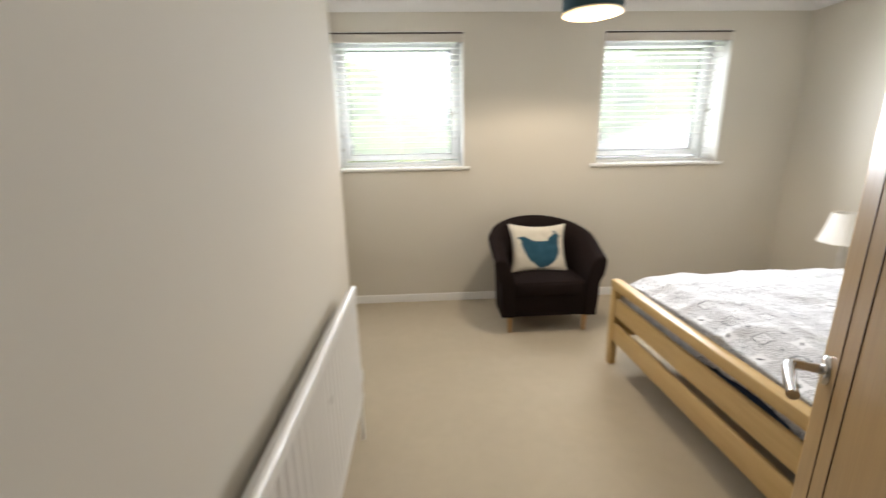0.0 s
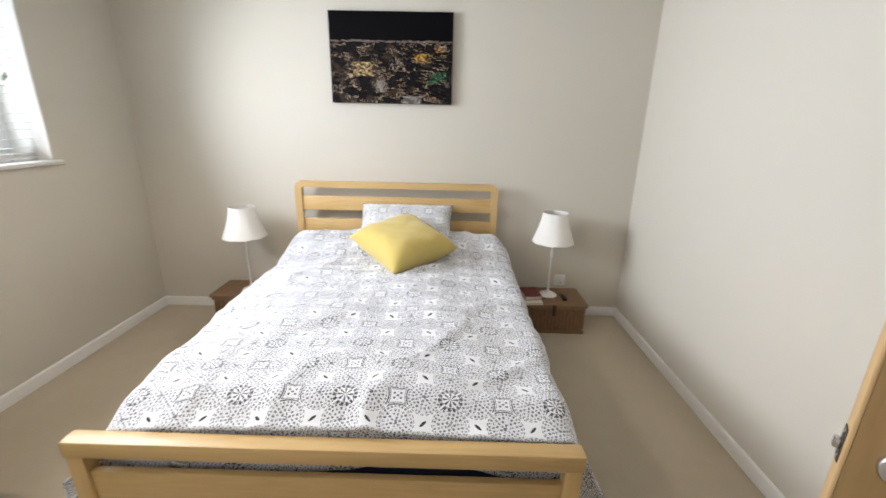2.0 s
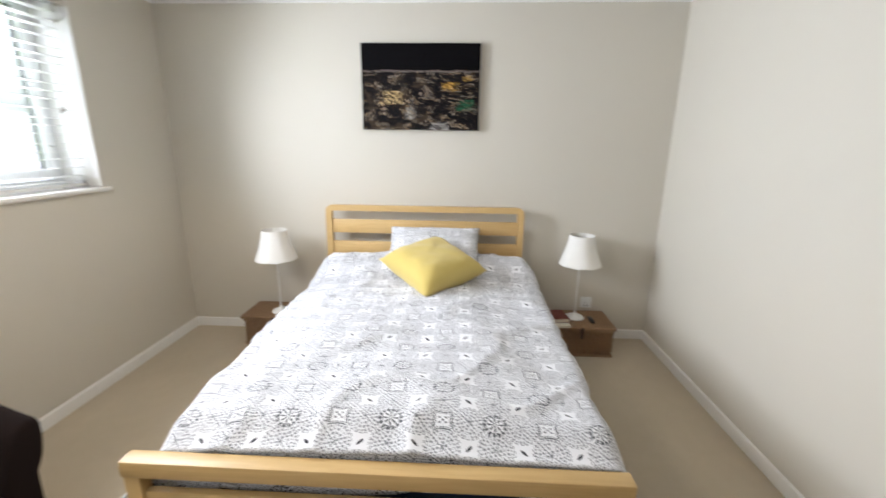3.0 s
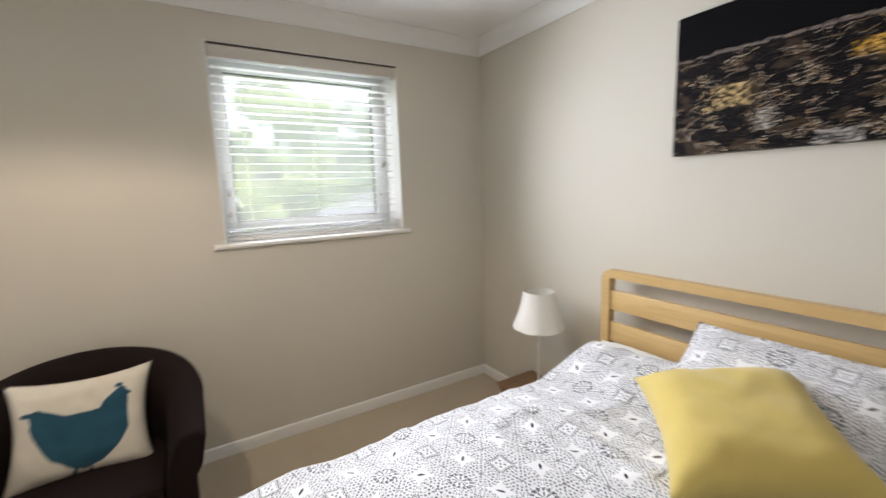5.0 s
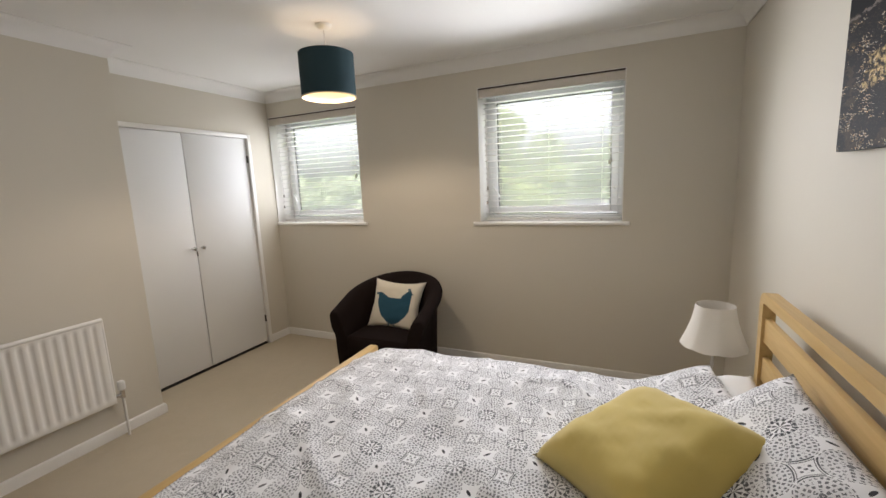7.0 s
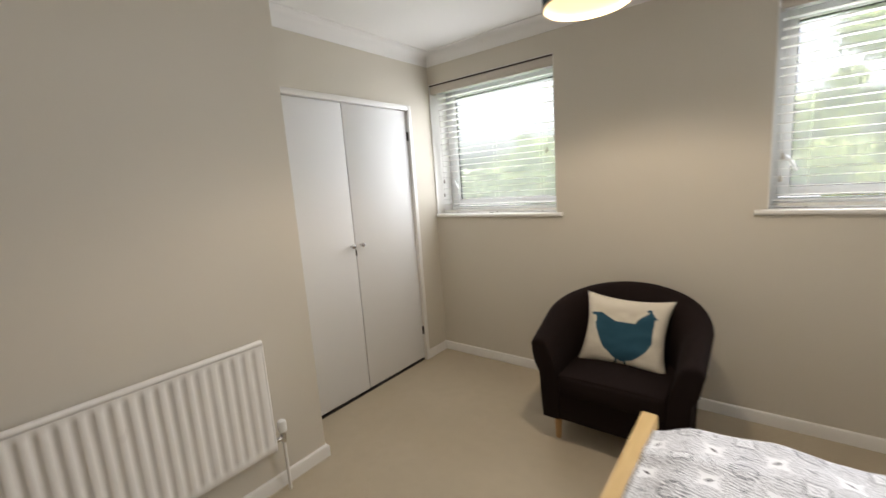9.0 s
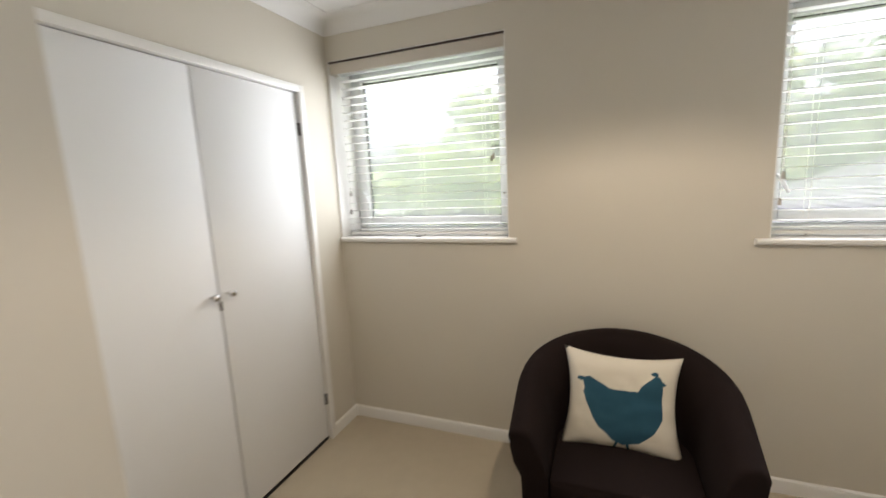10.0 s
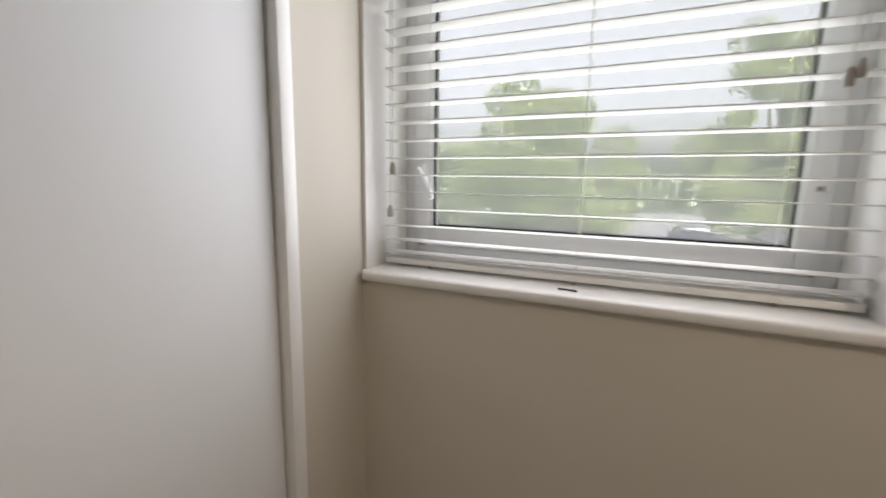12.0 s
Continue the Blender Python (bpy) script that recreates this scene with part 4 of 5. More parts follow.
# white pillows that lie flat under the duvet, one propped pillow, and the mustard cushion
for py in (1.42, 2.15):
    pillow("bed_pillow", (0.385, 0.67), 0.06, pose(3.098, py, 0.632, 0, -13, 0), SHEET, "white cotton pillow lying flat at the bed head", "pillow", 0.05, 0.010, py)
propped = Matrix(((0, 0.80, -0.60, 3.105), (-1, 0, 0, 1.70), (0, 0.60, 0.80, 0.775), (0, 0, 0, 1)))
pillow("patterned_pillow", (0.64, 0.42), 0.055, propped, DUVET, "white pillow with grey lace print propped against the headboard", "pillow", 0.06, 0.008, 3.0)
cushion_turn = Matrix.Rotation(radians(-15), 4, 'Y') @ Matrix.Rotation(radians(4), 4, 'X') @ Matrix.Rotation(radians(43), 4, 'Z')
pillow("mustard_cushion", (0.495, 0.495), 0.110, Matrix.Translation((2.862, 1.69, 0.738)) @ cushion_turn, MUSTARD, "mustard yellow square cushion lying cornerwise on the bed", "cushion", 0.13, 0.009, 5.0)


def tub_chair():
    """Brown fabric tub chair: one curved arm-and-back shell, seat cushion, front panel and four legs."""
    cx, yf, yb = 1.095, 2.925, 3.545
    root = thing("tub_chair", (cx, 3.23, 0), "dark brown fabric tub armchair with short pale wooden legs", "armchair")
    half, stations = 0.355, 48
    z0 = 0.135
    ymid = yb - 0.37
    bm = bmesh.new()
    rings = []
    arm_len, arc = ymid - yf, math.pi * 0.5 * (half + 0.33)
    for k in range(stations + 1):
        q = k / stations
        d = q * (2 * arm_len + arc)
        if d < arm_len:
            px, py, nx, ny = -half, yf + d, -1.0, 0.0
        elif d > arm_len + arc:
            px, py, nx, ny = half, ymid - (d - arm_len - arc), 1.0, 0.0
        else:
            t = (d - arm_len) / arc * math.pi
            px, py = -half * math.cos(t), ymid + 0.33 * math.sin(t)
            nx, ny = -math.cos(t), math.sin(t)
            ln = math.hypot(nx, ny)
            nx, ny = nx / ln, ny / ln
        back = math.sin(math.pi * q) ** 1.08
        top = 0.585 + 0.215 * back
        flare = 0.055 + 0.012 * back
        prof = [(0.000, z0), (0.004, z0 + 0.12), (0.010, 0.40), (0.022, top - 0.13), (flare - 0.004, top - 0.065), (flare + 0.004, top - 0.035), (flare - 0.006, top - 0.010), (flare - 0.030, top),
                (flare - 0.062, top - 0.004), (flare - 0.088, top - 0.020), (-0.055 , top - 0.06), (-0.075, top - 0.13), (-0.090, 0.40), (-0.095, 0.28), (-0.095, z0)]
        rings.append([bm.verts.new((cx + px + nx * o, py + ny * o, z)) for o, z in prof])
    m = len(rings[0])
    for a, b in zip(rings, rings[1:]):
        for j in range(m):
            bm.faces.new((a[j], b[j], b[(j + 1) % m], a[(j + 1) % m]))
    caps = [bm.faces.new(rings[0]), bm.faces.new(rings[-1][::-1])]
    bmesh.ops.bevel(bm, geom=list({e for f in caps for e in f.edges}), offset=0.016, segments=3, affect='EDGES', profile=0.6, clamp_overlap=True)
    part("shell", bm, FABRIC, root, smooth=1.0)
    w = half - 0.093
    seat = boxes((cx - w, cx + w, yf + 0.004, yb - 0.10, 0.285, 0.405))
    bmesh.ops.subdivide_edges(seat, edges=seat.edges[:], cuts=9, use_grid_fill=True)
    for v in seat.verts:
        ax, ay = (v.co.x - cx) / w, (v.co.y - (yf + yb) / 2) / 0.33
        if v.co.z > 0.40:
            v.co.z += 0.020 * (1 - ax ** 2) * (1 - min(1, ay * ay))
        if v.co.y < yf + 0.01:
            v.co.y -= 0.018 * (1 - ((v.co.z - 0.345) / 0.06) ** 2) * (1 - ax ** 4)
    bmesh.ops.bevel(seat, geom=[e for e in seat.edges if e.calc_face_angle(0) > 0.9], offset=0.022, segments=4, affect='EDGES', profile=0.5, clamp_overlap=True)
    part("seat_cushion", seat, FABRIC, root, smooth=1.2)
    part("front_panel", boxes((cx - w - 0.002, cx + w + 0.002, yf + 0.012, yf + 0.07, z0, 0.288)), FABRIC, root, bevel=0.012)
    part("underside", boxes((cx - w - 0.01, cx + w + 0.01, yf + 0.06, yb - 0.12, z0 + 0.004, 0.20)), FABRIC, root)
    for lx, ly in ((cx - 0.285, yf + 0.055), (cx + 0.285, yf + 0.055), (cx - 0.22, yb - 0.16), (cx + 0.22, yb - 0.16)):
        part("leg", lathe([(0.015, 0.0), (0.0235, z0 + 0.012)], (lx, ly, 0), 14), LEGWOOD, root, "pale wooden tapered leg", smooth=0.8)
    return root


tub_chair()
lean = radians(64)
pillow("cream_cushion", (0.475, 0.42), 0.062, Matrix.Translation((1.088, 3.272, 0.572)) @ Matrix.Rotation(radians(1.5), 4, 'Y') @ Matrix.Rotation(lean, 4, 'X'), HEN, "cream linen cushion with a plain teal shape propped in the armchair", "cushion", 0.14, 0.010, 9.0)


def bedside_chest(x0, x1, y0, y1, h, label):
    """A low wicker chest: ribbed woven sides, lid with a lip, strap and loop."""
    root = thing("wicker_chest", ((x0 + x1) / 2, (y0 + y1) / 2, 0), label, "wicker chest", "bedside chests")
    part("core", boxes((x0 + 0.012, x1 - 0.012, y0 + 0.012, y1 - 0.012, 0.0, h - 0.024)), WICKER, root)
    weave = []
    n = 17
    for k in range(n):
        y = y0 + 0.02 + (y1 - y0 - 0.04) * k / (n - 1)
        weave.append(tube([(x0 + 0.010 + 0.004 * (j % 2) * (1 if k % 2 else -1), y, 0.02 + (h - 0.06) * j / 8) for j in range(9)], 0.0085, 6))
    n = 11
    for k in range(n):
        x = x0 + 0.02 + (x1 - x0 - 0.04) * k / (n - 1)
        for yy in (y0 + 0.010, y1 - 0.010):
            weave.append(tube([(x, yy + 0.004 * (j % 2) * (1 if k % 2 else -1), 0.02 + (h - 0.06) * j / 8) for j in range(9)], 0.0085, 6))
    tagged(part("weave", merge(*weave), WICKER, root, "woven vertical canes", smooth=0.9), kind="stuff")
    for z in (0.012, h - 0.035):
        part("band", boxes((x0, x1, y0, y1, z - 0.011, z + 0.011)), WICKER, root, bevel=0.004)
    lid = part("lid", boxes((x0 - 0.012, x1, y0 - 0.010, y1 + 0.010, h - 0.024, h)), WICKER_LID, root, "brown woven lid", bevel=0.006)
    strips = boxes(*[(x0 + 0.005 + (x1 - x0 - 0.03) * k / 15, x0 + 0.015 + (x1 - x0 - 0.03) * k / 15, y0 + 0.004, y1 - 0.004, h - 0.002, h + 0.0025) for k in range(16)])
    tagged(part("lid_weave", strips, WICKER_LID, lid), kind="stuff")
    ym = (y0 + y1) / 2
    part("strap", boxes((x0 - 0.016, x0 - 0.012, ym - 0.012, ym + 0.012, h - 0.085, h - 0.004)), STRAP, root, "dark leather closing strap", bevel=0.001)
    return root


bedside_chest(3.095, 3.408, 0.405, 0.872, 0.235, "brown wicker chest used as a bedside table near the blank wall")
bedside_chest(3.115, 3.408, 2.655, 3.122, 0.235, "brown wicker chest used as a bedside table near the window")


def table_lamp(x, y, z, label):
    """White bedside lamp: round foot, thin stem, lampholder and a waisted fabric shade."""
    root = thing("table_lamp", (x, y, z), label, "table lamp", "bedside lamps")
    part("foot", lathe([(0.066, 0.0), (0.067, 0.006), (0.060, 0.012), (0.035, 0.019), (0.016, 0.028), (0.010, 0.045)], (x, y, z), 32), LAMPWHITE, root, smooth=0.8)
    part("stem", lathe([(0.0065, 0.04), (0.006, 0.30), (0.009, 0.31), (0.009, 0.33), (0.006, 0.335), (0.006, 0.43)], (x, y, z), 14), LAMPWHITE, root, smooth=0.8)
    part("lampholder", lathe([(0.017, 0.41), (0.017, 0.455), (0.013, 0.465)], (x, y, z), 16), LAMPWHITE, root, smooth=0.8)
    part("bulb", lathe([(0.012, 0.45), (0.022, 0.48), (0.028, 0.51), (0.022, 0.535), (0.006, 0.548)], (x, y, z), 16), SHADE, root, "unlit white bulb", smooth=1.0)
    prof = [(0.150, 0.420), (0.139, 0.444), (0.124, 0.482), (0.111, 0.520), (0.100, 0.560), (0.092, 0.600), (0.088, 0.630)]
    bm = bmesh.new()
    steps, rings = 64, []
    for skin in (0, 1):
        for r, h in (prof if skin == 0 else prof[::-1]):
            ring = []
            for k in range(steps):
                a = 2 * math.pi * k / steps
                sc = 1 - 0.018 * abs(math.sin(4 * a)) - skin * 0.018
                dz = -0.006 * abs(math.sin(4 * a)) if h < 0.43 else 0
                ring.append(bm.verts.new((x + r * sc * math.cos(a), y + r * sc * math.sin(a), z + h + dz)))
            rings.append(ring)
    for lo, hi in zip(rings, rings[1:] + rings[:1]):
        for k in range(steps):
            bm.faces.new((lo[k], lo[(k + 1) % steps], hi[(k + 1) % steps], hi[k]))
    shade = part("shade", bm, SHADE, root, "white panelled fabric shade", smooth=0.8)
    for k in range(3):
        a = 2 * math.pi * k / 3 + 0.4
        part("shade_arm", tube([(x, y, z + 0.46), (x + 0.085 * math.cos(a), y + 0.085 * math.sin(a), z + 0.624)], 0.0016, 6), LAMPWHITE, root)
    return root


table_lamp(3.255, 0.652, 0.2385, "white bedside lamp with a pale fabric shade near the blank wall")
table_lamp(3.210, 2.865, 0.2385, "white bedside lamp with a pale fabric shade near the window")


def book(x, y, z, w, d, h, turn, cover, label):
    root = thing("book", (x, y, z), label, "book")
    m = Matrix.Translation((x, y, z)) @ Matrix.Rotation(radians(turn), 4, 'Z')
    bits = (("front_cover", (-w / 2, w / 2, -d / 2, d / 2, h - 0.002, h), cover), ("back_cover", (-w / 2, w / 2, -d / 2, d / 2, 0, 0.002), cover),
            ("spine", (-w / 2 - 0.002, -w / 2, -d / 2, d / 2, 0, h), cover), ("pages", (-w / 2, w / 2 - 0.004, -d / 2 + 0.004, d / 2 - 0.004, 0.002, h - 0.002), PAPER))
    for n, lim, mat in bits:
        bm = boxes(lim)
        bmesh.ops.transform(bm, matrix=m, verts=bm.verts[:])
        part(n, bm, mat, root)
    return root


book(3.155, 0.800, 0.2385, 0.13, 0.19, 0.016, 95, PAPER, "thin cream paperback lying on the wicker chest")
book(3.195, 0.795, 0.2550, 0.12, 0.17, 0.030, 98, REDBOOK, "dark red hardback book on top of a paperback")
spec_case = thing("remote_control", (3.20, 0.545, 0.2385), "small black remote control beside the lamp foot", "remote control")
part("body", boxes((3.15, 3.25, 0.53, 0.56, 0.2385, 0.254)), BLACK, spec_case, bevel=0.004)


def socket(x, y, z, facing, label):
    """A white wall socket with switches and pin holes."""
    root = thing("wall_socket", (x, y, z), label, "socket")
    t = Matrix.Translation((x, y, z)) @ (Matrix.Rotation(radians(-90), 4, 'Z') if facing == 'W' else Matrix.Identity(4))

    def put(bm):
        bmesh.ops.transform(bm, matrix=t, verts=bm.verts[:])
        return bm
    plate = part("plate", put(boxes((-0.043, 0.043, -0.010, -0.0005, -0.043, 0.043))), SOCKET, root, bevel=0.003)
    for sx in (0.0,):
        part("switch", put(boxes((sx - 0.007, sx + 0.007, -0.0125, -0.010, 0.016, 0.034))), SOCKET, plate)
        for px, pz in ((0, -0.002), (-0.011, -0.024), (0.011, -0.024)):
            part("pin_hole", put(boxes((sx + px - 0.003, sx + px + 0.003, -0.0108, -0.0098, pz - 0.004, pz + 0.004))), BLACK, plate)
    return root


socket(E, 0.525, 0.295, 'W', "white single wall socket above the wicker chest")


def canvas():
    y0, y1, z0, z1 = 1.407, 2.232, 1.578, 2.146
    root = thing("canvas_picture", (E - 0.02, (y0 + y1) / 2, z0), "unframed canvas print of a city at night on the wall", "picture")
    part("stretcher", boxes((E - 0.034, E - 0.0005, y0, y1, z0, z1)), CANVAS_EDGE, root, "black wrapped edge", bevel=0.002)
    part("print", boxes((E - 0.0362, E - 0.0335, y0 + 0.001, y1 - 0.001, z0 + 0.001, z1 - 0.001)), CITY, root, "night city scene with gold and white lights")
    return root


canvas()


def pendant():
    """Ceiling pendant: rose, flex, drum shade with pale lining, wire spider, lampholder and lit bulb."""
    x, y = PEND
    root = thing("pendant_light", (x, y, TOP), "dark teal drum pendant light with pale lining and lit bulb", "ceiling light")
    tilt = Matrix.Rotation(radians(1.5), 4, 'Y')
    part("ceiling_rose", lathe([(0.016, -0.030), (0.030, -0.024), (0.045, -0.010), (0.048, 0.0)], (x, y, TOP), 28), SOCKET, root, "white ceiling rose", smooth=0.8)
    part("flex", tube([(x, y, TOP - 0.02), (x, y, 2.27)], 0.0032, 8), CORD, root)
    r, z0, z1 = 0.160, 2.075, 2.322
    part("shade", lathe([(r, z0), (r, z1), (r - 0.0025, z1), (r - 0.0025, z0), (r, z0)], (x, y, 0), 56, False), TEALSHADE, root, "dark teal fabric drum", smooth=0.6)
    part("lining", lathe([(r - 0.003, z0 + 0.001), (r - 0.003, z1 - 0.001), (r - 0.0045, z1 - 0.001), (r - 0.0045, z0 + 0.001), (r - 0.003, z0 + 0.001)], (x, y, 0), 56, False), LINING, root, "pale gold shade lining", smooth=0.6)
    part("trim_ring", lathe([(r + 0.001, z0 - 0.002), (r + 0.0012, z0 + 0.004), (r - 0.006, z0 + 0.004), (r - 0.006, z0 - 0.002), (r + 0.001, z0 - 0.002)], (x, y, 0), 56, False), LINING, root, "pale lower rim")
    for k in range(3):
        a = 2 * math.pi * k / 3
        part("spider_arm", tube([(x + 0.02 * math.cos(a), y + 0.02 * math.sin(a), 2.27), (x + (r - 0.006) * math.cos(a), y + (r - 0.006) * math.sin(a), z1 - 0.012)], 0.0016, 6), LAMPWHITE, root)
    part("lampholder", lathe([(0.019, 2.205), (0.020, 2.25), (0.012, 2.275)], (x, y, 0), 18), SOCKET, root, smooth=0.8)
    part("bulb", lathe([(0.006, 2.148), (0.018, 2.154), (0.024, 2.168), (0.022, 2.186), (0.013, 2.205)], (x, y, 0), 18), BULB, root, "lit warm white bulb", smooth=1.0)
    return root


pendant()

# ---- outdoors ----
GROUND = -2.75
structure("ground", boxes((-900, 900, 4.2, 1500, GROUND - 0.5, GROUND)), GRASS, "mown green lawn reaching into the distance", "lawn")
structure("road", boxes((-60, 60, 24.0, 92.0, GROUND, GROUND + 0.03)), ASPHALT, "grey asphalt road beyond the lawn", "road")
structure("drive", boxes((1.5, 6.5, 12.0, 18.0, GROUND, GROUND + 0.02)), ASPHALT, "grey parking strip beside the lawn", "drive")


def tree(x, y, height, spread, leaf, seed, label, leaves=5200, size=0.20, low=0.28):
    """A broadleaf tree: tapered trunk, forking limbs, and a crown of many small leaf sprays in uneven clumps."""
    rng = random.Random(seed)
    root = thing("tree", (x, y, GROUND), label, "tree", "garden trees")
    base = Vector((x, y, GROUND))
    fork = base + Vector((0.1, 0, height * 0.34))
    part("trunk", tube([base, base + Vector((0.06, 0, height * 0.15)), fork, base + Vector((0, 0.1, height * 0.62)), base + Vector((0.1, 0, height * 0.88))],
                       [height * 0.034, height * 0.027, height * 0.021, height * 0.012, height * 0.004], 9), BARK, root, smooth=1.0)
    clumps = []
    for k in range(64):
        a, f = rng.uniform(0, 2 * math.pi), rng.uniform(low, 0.97)
        prof = math.sin(math.pi * min(1, (f - low + 0.10) / (1.13 - low))) ** 0.6
        rr = spread * prof * rng.uniform(0.25, 0.95)
        clumps.append((base + Vector((rr * math.cos(a), rr * math.sin(a), height * f)), spread * rng.uniform(0.14, 0.30)))
    for k in range(9):
        c = clumps[k * 5][0]
        st = base + Vector((0, 0, height * rng.uniform(0.28, 0.55)))
        part("limb", tube([st, st.lerp(c, 0.5) + Vector((0, 0, 0.25)), c], [height * 0.012, height * 0.008, height * 0.003], 6), BARK, root, smooth=1.0)
    verts, faces = [], []
    for k in range(leaves):
        c, r = clumps[rng.randrange(len(clumps))]
        dvec = Vector((rng.gauss(0, 1), rng.gauss(0, 1), rng.gauss(0, 0.8)))
        p = c + dvec.normalized() * r * rng.uniform(0.35, 1.0) ** 0.6
        s = size * rng.uniform(0.6, 1.3)
        q = Euler((rng.uniform(-1.0, 1.0), rng.uniform(-1.0, 1.0), rng.uniform(0, 6.3))).to_matrix()
        i = len(verts)
        verts += [tuple(p + q @ Vector(o)) for o in ((-s, 0, 0), (0, -s * 0.5, 0.05 * s), (s, 0, 0), (0, s * 0.5, 0.1 * s))]
        faces.append((i, i + 1, i + 2, i + 3))
    me = bpy.data.meshes.new("crown")
    me.from_pydata(verts, [], faces)
    me.materials.append(leaf)
    tagged(hang(new("crown", me), root), "crown of small leaves with gaps", "", "", "stuff")
    return root


tree(-3.0, 17.4, 7.6, 3.3, LEAF_A, 1, "broad green tree on the lawn", 52000, 0.075, 0.16)
tree(5.6, 24.0, 10.5, 3.3, LEAF_B, 2, "tall yellow-green tree beside the drive", 44000, 0.08, 0.18)
tree(12.8, 21.0, 9.5, 3.4, LEAF_B, 3, "yellow-green tree behind the neighbouring roof", 36000, 0.09)
tree(9.0, 25.0, 9.2, 3.6, LEAF_C, 4, "dark green tree behind the neighbouring roof", 36000, 0.09)
tree(-11.5, 30.0, 6.6, 3.8, LEAF_C, 5, "dark green tree beyond the lawn", 4200)
tree(-1.5, 64.0, 8.0, 4.6, LEAF_C, 6, "green tree across the road", 4200, 0.3)
tree(-18.0, 44.0, 8.5, 5.0, LEAF_A, 7, "green tree across the road", 4200, 0.3)
tree(19.0, 34.0, 12.0, 5.0, LEAF_A, 8, "tall green tree behind the houses", 5200, 0.3)


def far_woods():
    """The wooded skyline beyond the road."""
    rng = random.Random(21)
    verts, faces = [], []
    for k in range(15000):
        a = rng.uniform(-1.15, 1.0)
        d = rng.uniform(75, 110)
        x, y = d * math.sin(a), d * math.cos(a)
        lim = 6.2 + 2.2 * noise.noise((a * 14, 0.0, 2.0)) + 1.2 * noise.noise((a * 40, 3.0, 2.0))
        z = GROUND + lim * rng.uniform(0, 1) ** 0.7
        s = rng.uniform(0.5, 1.1)
        q = Euler((rng.uniform(-1.2, 1.2), rng.uniform(-1.2, 1.2), rng.uniform(0, 6.3))).to_matrix()
        i = len(verts)
        verts += [tuple(Vector((x, y, z)) + q @ Vector(o)) for o in ((-s, 0, 0), (0, -s * 0.6, 0), (s, 0, 0), (0, s * 0.6, 0))]
        faces.append((i, i + 1, i + 2, i + 3))
    me = bpy.data.meshes.new("far_woods")
    me.from_pydata(verts, [], faces)
    me.materials.append(LEAF_C)
    tagged(new("far_woods", me), "distant line of green woods", "woods", "", "stuff")


far_woods()


def hedge(x0, x1, y0, y1, h, leaf, label, seed):
    rng = random.Random(seed)
    verts, faces = [], []
    for k in range(int(min(900, 12000 / (x1 - x0)) * (x1 - x0))):
        p = Vector((rng.uniform(x0, x1), rng.uniform(y0, y1), GROUND + h * rng.uniform(0.0, 1.0) ** 0.6 + 0.12 * noise.noise((k * 0.37, 1.0, 0.0))))
        s = rng.uniform(0.04, 0.10) * (1 if x1 - x0 < 20 else 2)
        q = Euler((rng.uniform(-1.2, 1.2), rng.uniform(-1.2, 1.2), rng.uniform(0, 6.3))).to_matrix()
        i = len(verts)
        verts += [tuple(p + q @ Vector(o)) for o in ((-s, 0, 0), (0, -s * 0.6, 0), (s, 0, 0), (0, s * 0.6, 0))]
        faces.append((i, i + 1, i + 2, i + 3))
    me = bpy.data.meshes.new("hedge")
    me.from_pydata(verts, [], faces)
    me.materials.append(leaf)
    tagged(new("hedge", me), label, "hedge", "", "stuff")


hedge(-9.0, 0.2, 16.2, 17.4, 1.3, LEAF_A, "clipped green hedge along the lawn", 31)
hedge(2.4, 5.6, 16.2, 17.6, 1.9, LEAF_B, "yellow-green shrubs beside the parking strip", 32)
hedge(-40.0, -1.0, 33.0, 34.5, 1.8, LEAF_C, "green hedge along the near side of the road", 33)


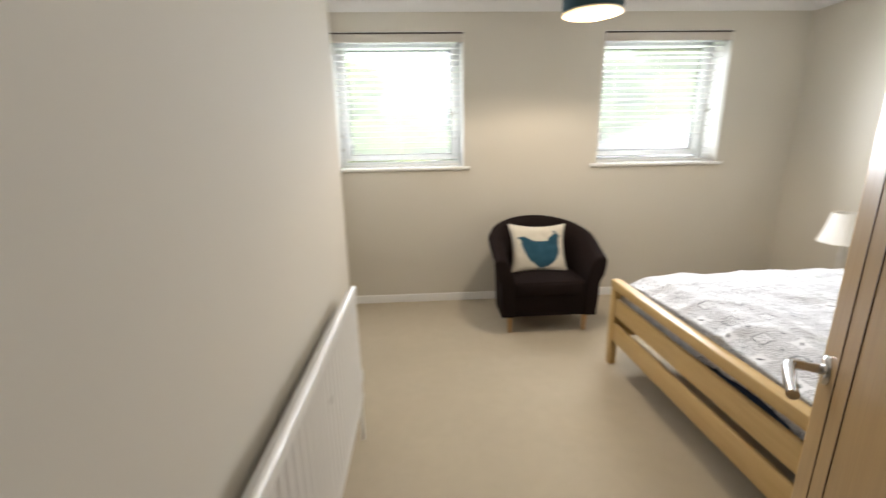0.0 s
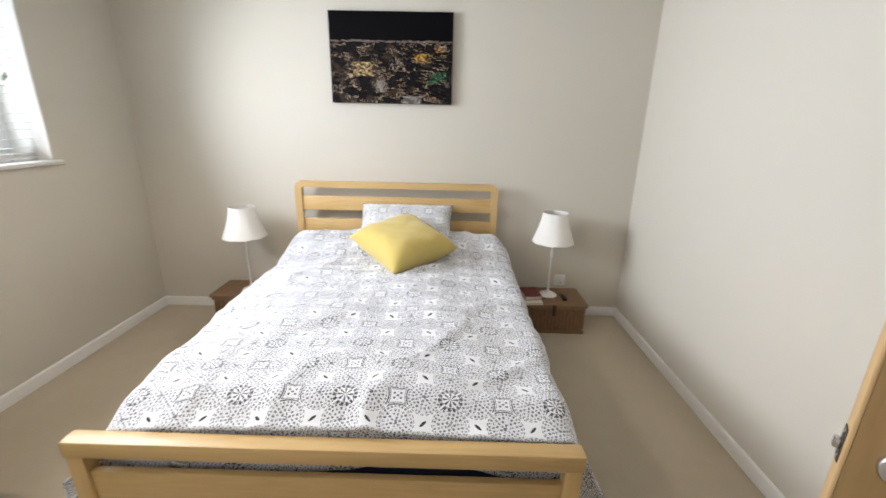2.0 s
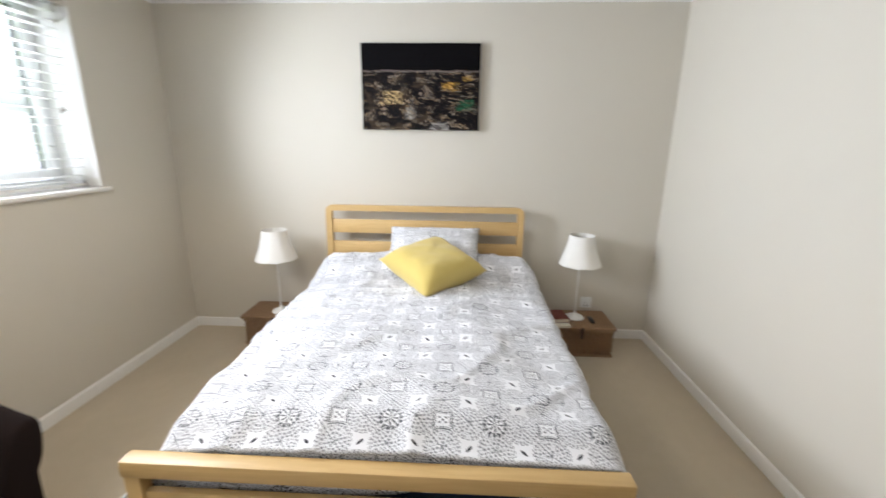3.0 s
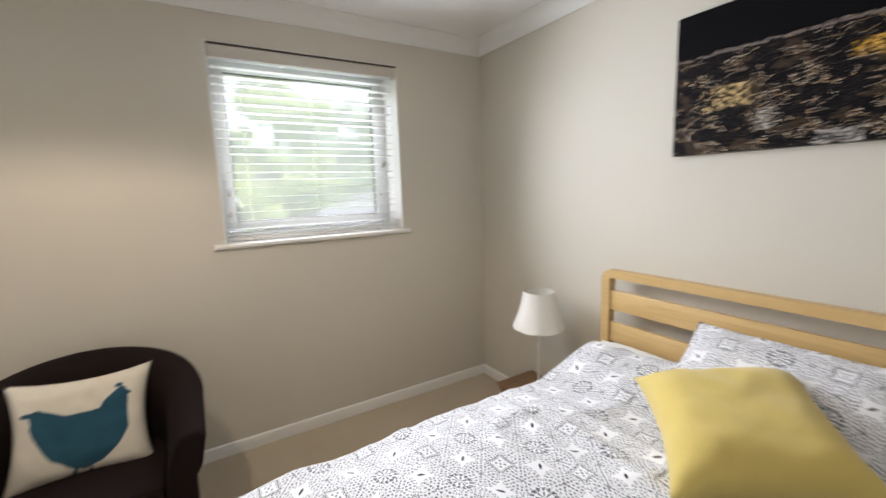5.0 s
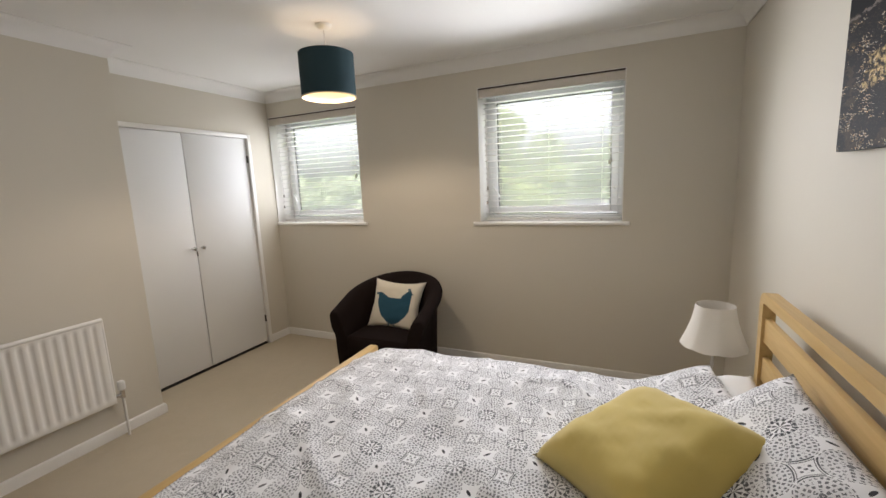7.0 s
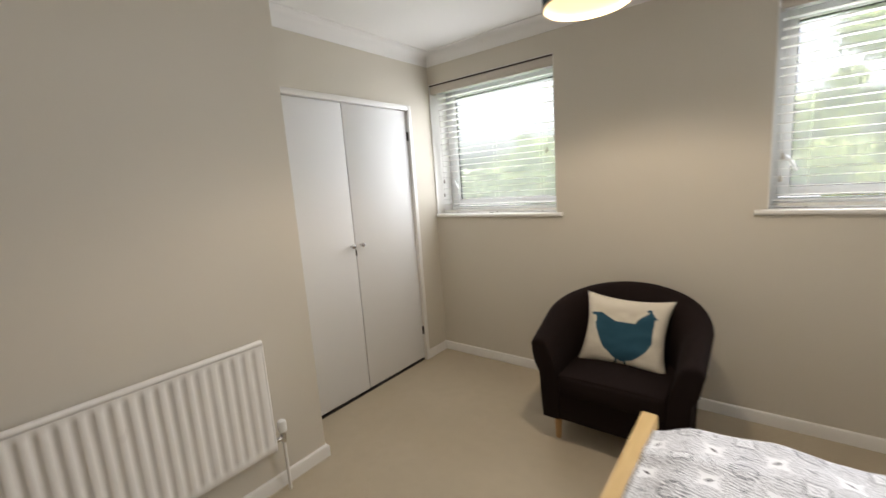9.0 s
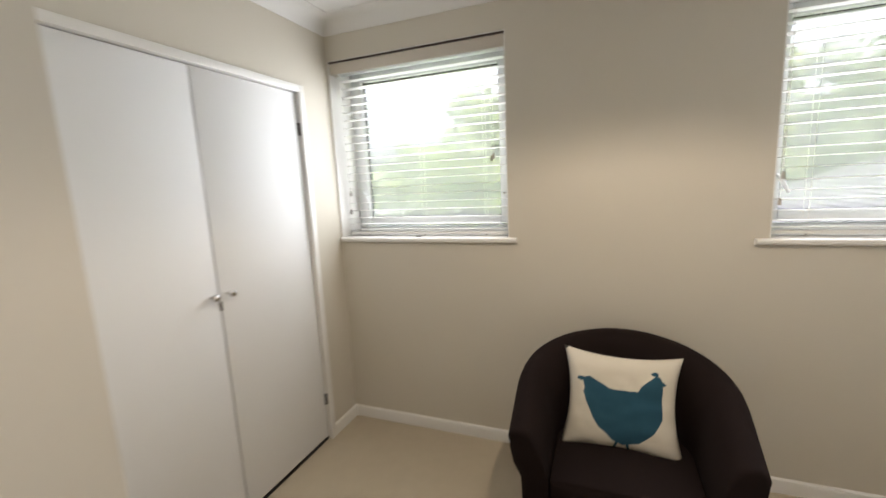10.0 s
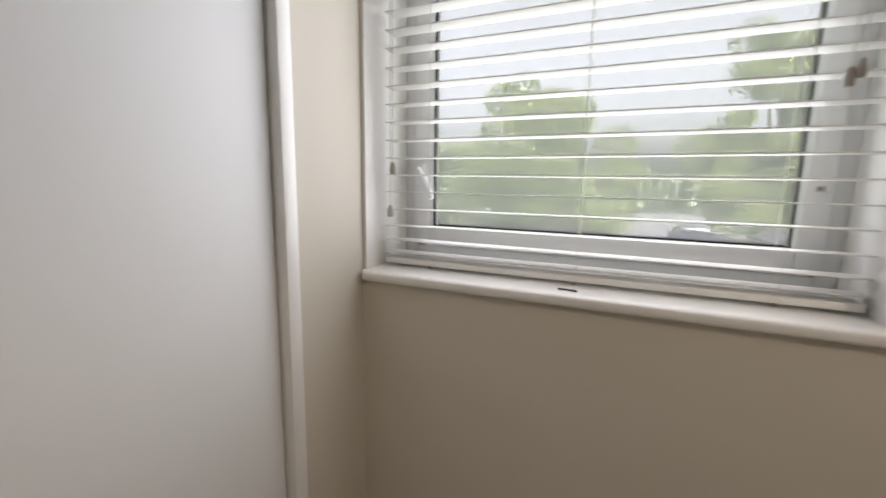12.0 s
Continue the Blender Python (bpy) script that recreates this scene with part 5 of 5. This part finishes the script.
def neighbour():
    """A low neighbouring house with a hipped roof of overlapping grey tile courses."""
    root = thing("neighbouring_house", (11.0, 14.0, GROUND), "low neighbouring house with a hipped grey tiled roof", "house")
    ex0, ex1, ey0, ey1, ez = 4.3, 18.0, 8.6, 19.8, -0.25
    rx0, rx1, ry, rz = 8.75, 14.0, 14.2, 2.05
    part("wall", boxes((ex0 + 0.4, ex1 - 0.4, ey0 + 0.4, ey1 - 0.4, GROUND, ez + 0.05)), BRICK, root, "buff brick wall")
    courses = 26

    def slope(name, lo_a, lo_b, hi_a, hi_b):
        bm = bmesh.new()
        n = (Vector(lo_b) - Vector(lo_a)).cross(Vector(hi_a) - Vector(lo_a)).normalized()
        for k in range(courses):
            f0, f1 = k / courses, min(1.0, (k + 1.18) / courses)
            q = [Vector(lo_a).lerp(Vector(hi_a), f0) + n * 0.075, Vector(lo_b).lerp(Vector(hi_b), f0) + n * 0.075, Vector(lo_b).lerp(Vector(hi_b), f1) + n * 0.045, Vector(lo_a).lerp(Vector(hi_a), f1) + n * 0.045]
            top = [bm.verts.new(p) for p in q]
            low = [bm.verts.new(p - n * 0.03) for p in q]
            bm.faces.new(top)
            bm.faces.new(low[::-1])
            for j in range(4):
                bm.faces.new((top[j], low[j], low[(j + 1) % 4], top[(j + 1) % 4]))
        part(name, bm, TILE, root, "overlapping grey concrete tile courses")
    A, B, C, D = (ex0, ey0, ez), (ex1, ey0, ez), (ex1, ey1, ez), (ex0, ey1, ez)
    R0, R1 = (rx0, ry, rz), (rx1, ry, rz)
    slope("roof_slope", A, B, R0, R1)
    slope("roof_slope", C, D, R1, R0)
    slope("roof_hip", D, A, R0, R0)
    slope("roof_hip", B, C, R1, R1)
    for a, b in ((A, R0), (B, R1), (R0, R1), (D, R0)):
        part("ridge_tile", tube([Vector(a) + Vector((0, 0, 0.06)), Vector(b) + Vector((0, 0, 0.06))], 0.11, 8), TILE, root, "rounded ridge tiles", smooth=0.8)
    part("gutter", boxes((ex0, ex1, ey0 - 0.10, ey0, ez - 0.08, ez)), BLACK, root, "dark gutter")
    for wx in (7.0, 11.0, 15.0):
        wnd = part("window", boxes((wx, wx + 1.4, ey0 + 0.37, ey0 + 0.41, GROUND + 0.9, GROUND + 2.0)), UPVC, root)
        part("pane", boxes((wx + 0.08, wx + 1.32, ey0 + 0.355, ey0 + 0.372, GROUND + 0.98, GROUND + 1.92)), CARGLASS, wnd)


neighbour()


def parked_car(x, y, turn, label):
    """A small hatchback: shaped body, glasshouse, wheels with tyre and rim, lights."""
    m = Matrix.Translation((x, y, GROUND + 0.02)) @ Matrix.Rotation(radians(turn), 4, 'Z')
    root = thing("parked_car", (x, y, GROUND + 0.02), label, "car")

    def extrude(pts, half, taper=1.0):
        bm = bmesh.new()
        a = [bm.verts.new(m @ Vector((px, -half * (taper if pz > 1.0 else 1), pz))) for px, pz in pts]
        b = [bm.verts.new(m @ Vector((px, half * (taper if pz > 1.0 else 1), pz))) for px, pz in pts]
        bm.faces.new(a)
        bm.faces.new(b[::-1])
        for k in range(len(pts)):
            bm.faces.new((a[k], a[(k + 1) % len(pts)], b[(k + 1) % len(pts)], b[k]))
        return bm
    part("body", extrude([(-1.95, 0.3), (-1.98, 0.75), (-1.85, 0.92), (0.95, 0.92), (1.75, 0.80), (1.98, 0.62), (1.98, 0.28)], 0.85), CARPAINT, root, bevel=0.04)
    part("glasshouse", extrude([(-1.80, 0.915), (-1.45, 1.38), (0.05, 1.42), (0.95, 0.915)], 0.80, 0.8), CARGLASS, root, "dark tinted windows", bevel=0.02)
    part("roof", extrude([(-1.45, 1.385), (-1.40, 1.45), (0.0, 1.47), (0.06, 1.425)], 0.66, 1.0), CARPAINT, root, bevel=0.01)
    for wx in (-1.25, 1.25):
        for s in (-0.80, 0.80):
            bm = lathe([(0.22, -0.1), (0.30, -0.09), (0.30, 0.09), (0.22, 0.1)], (0, 0, 0), 20, True, Matrix.Translation((wx, s, 0.30)) @ Matrix.Rotation(radians(90), 4, 'X'))
            bmesh.ops.transform(bm, matrix=m, verts=bm.verts[:])
            wheel = part("tyre", bm, BLACK, root, "black tyre", smooth=0.7)
            bm = lathe([(0.19, -0.11), (0.17, 0.11)], (0, 0, 0), 16, True, Matrix.Translation((wx, s, 0.30)) @ Matrix.Rotation(radians(90), 4, 'X'))
            bmesh.ops.transform(bm, matrix=m, verts=bm.verts[:])
            part("rim", bm, CHROME, wheel, "silver rim")


parked_car(5.2, 37.0, 4, "dark blue hatchback parked beside the road")
parked_car(-3.9, 28.6, 2, "dark hatchback parked on the far side of the road")
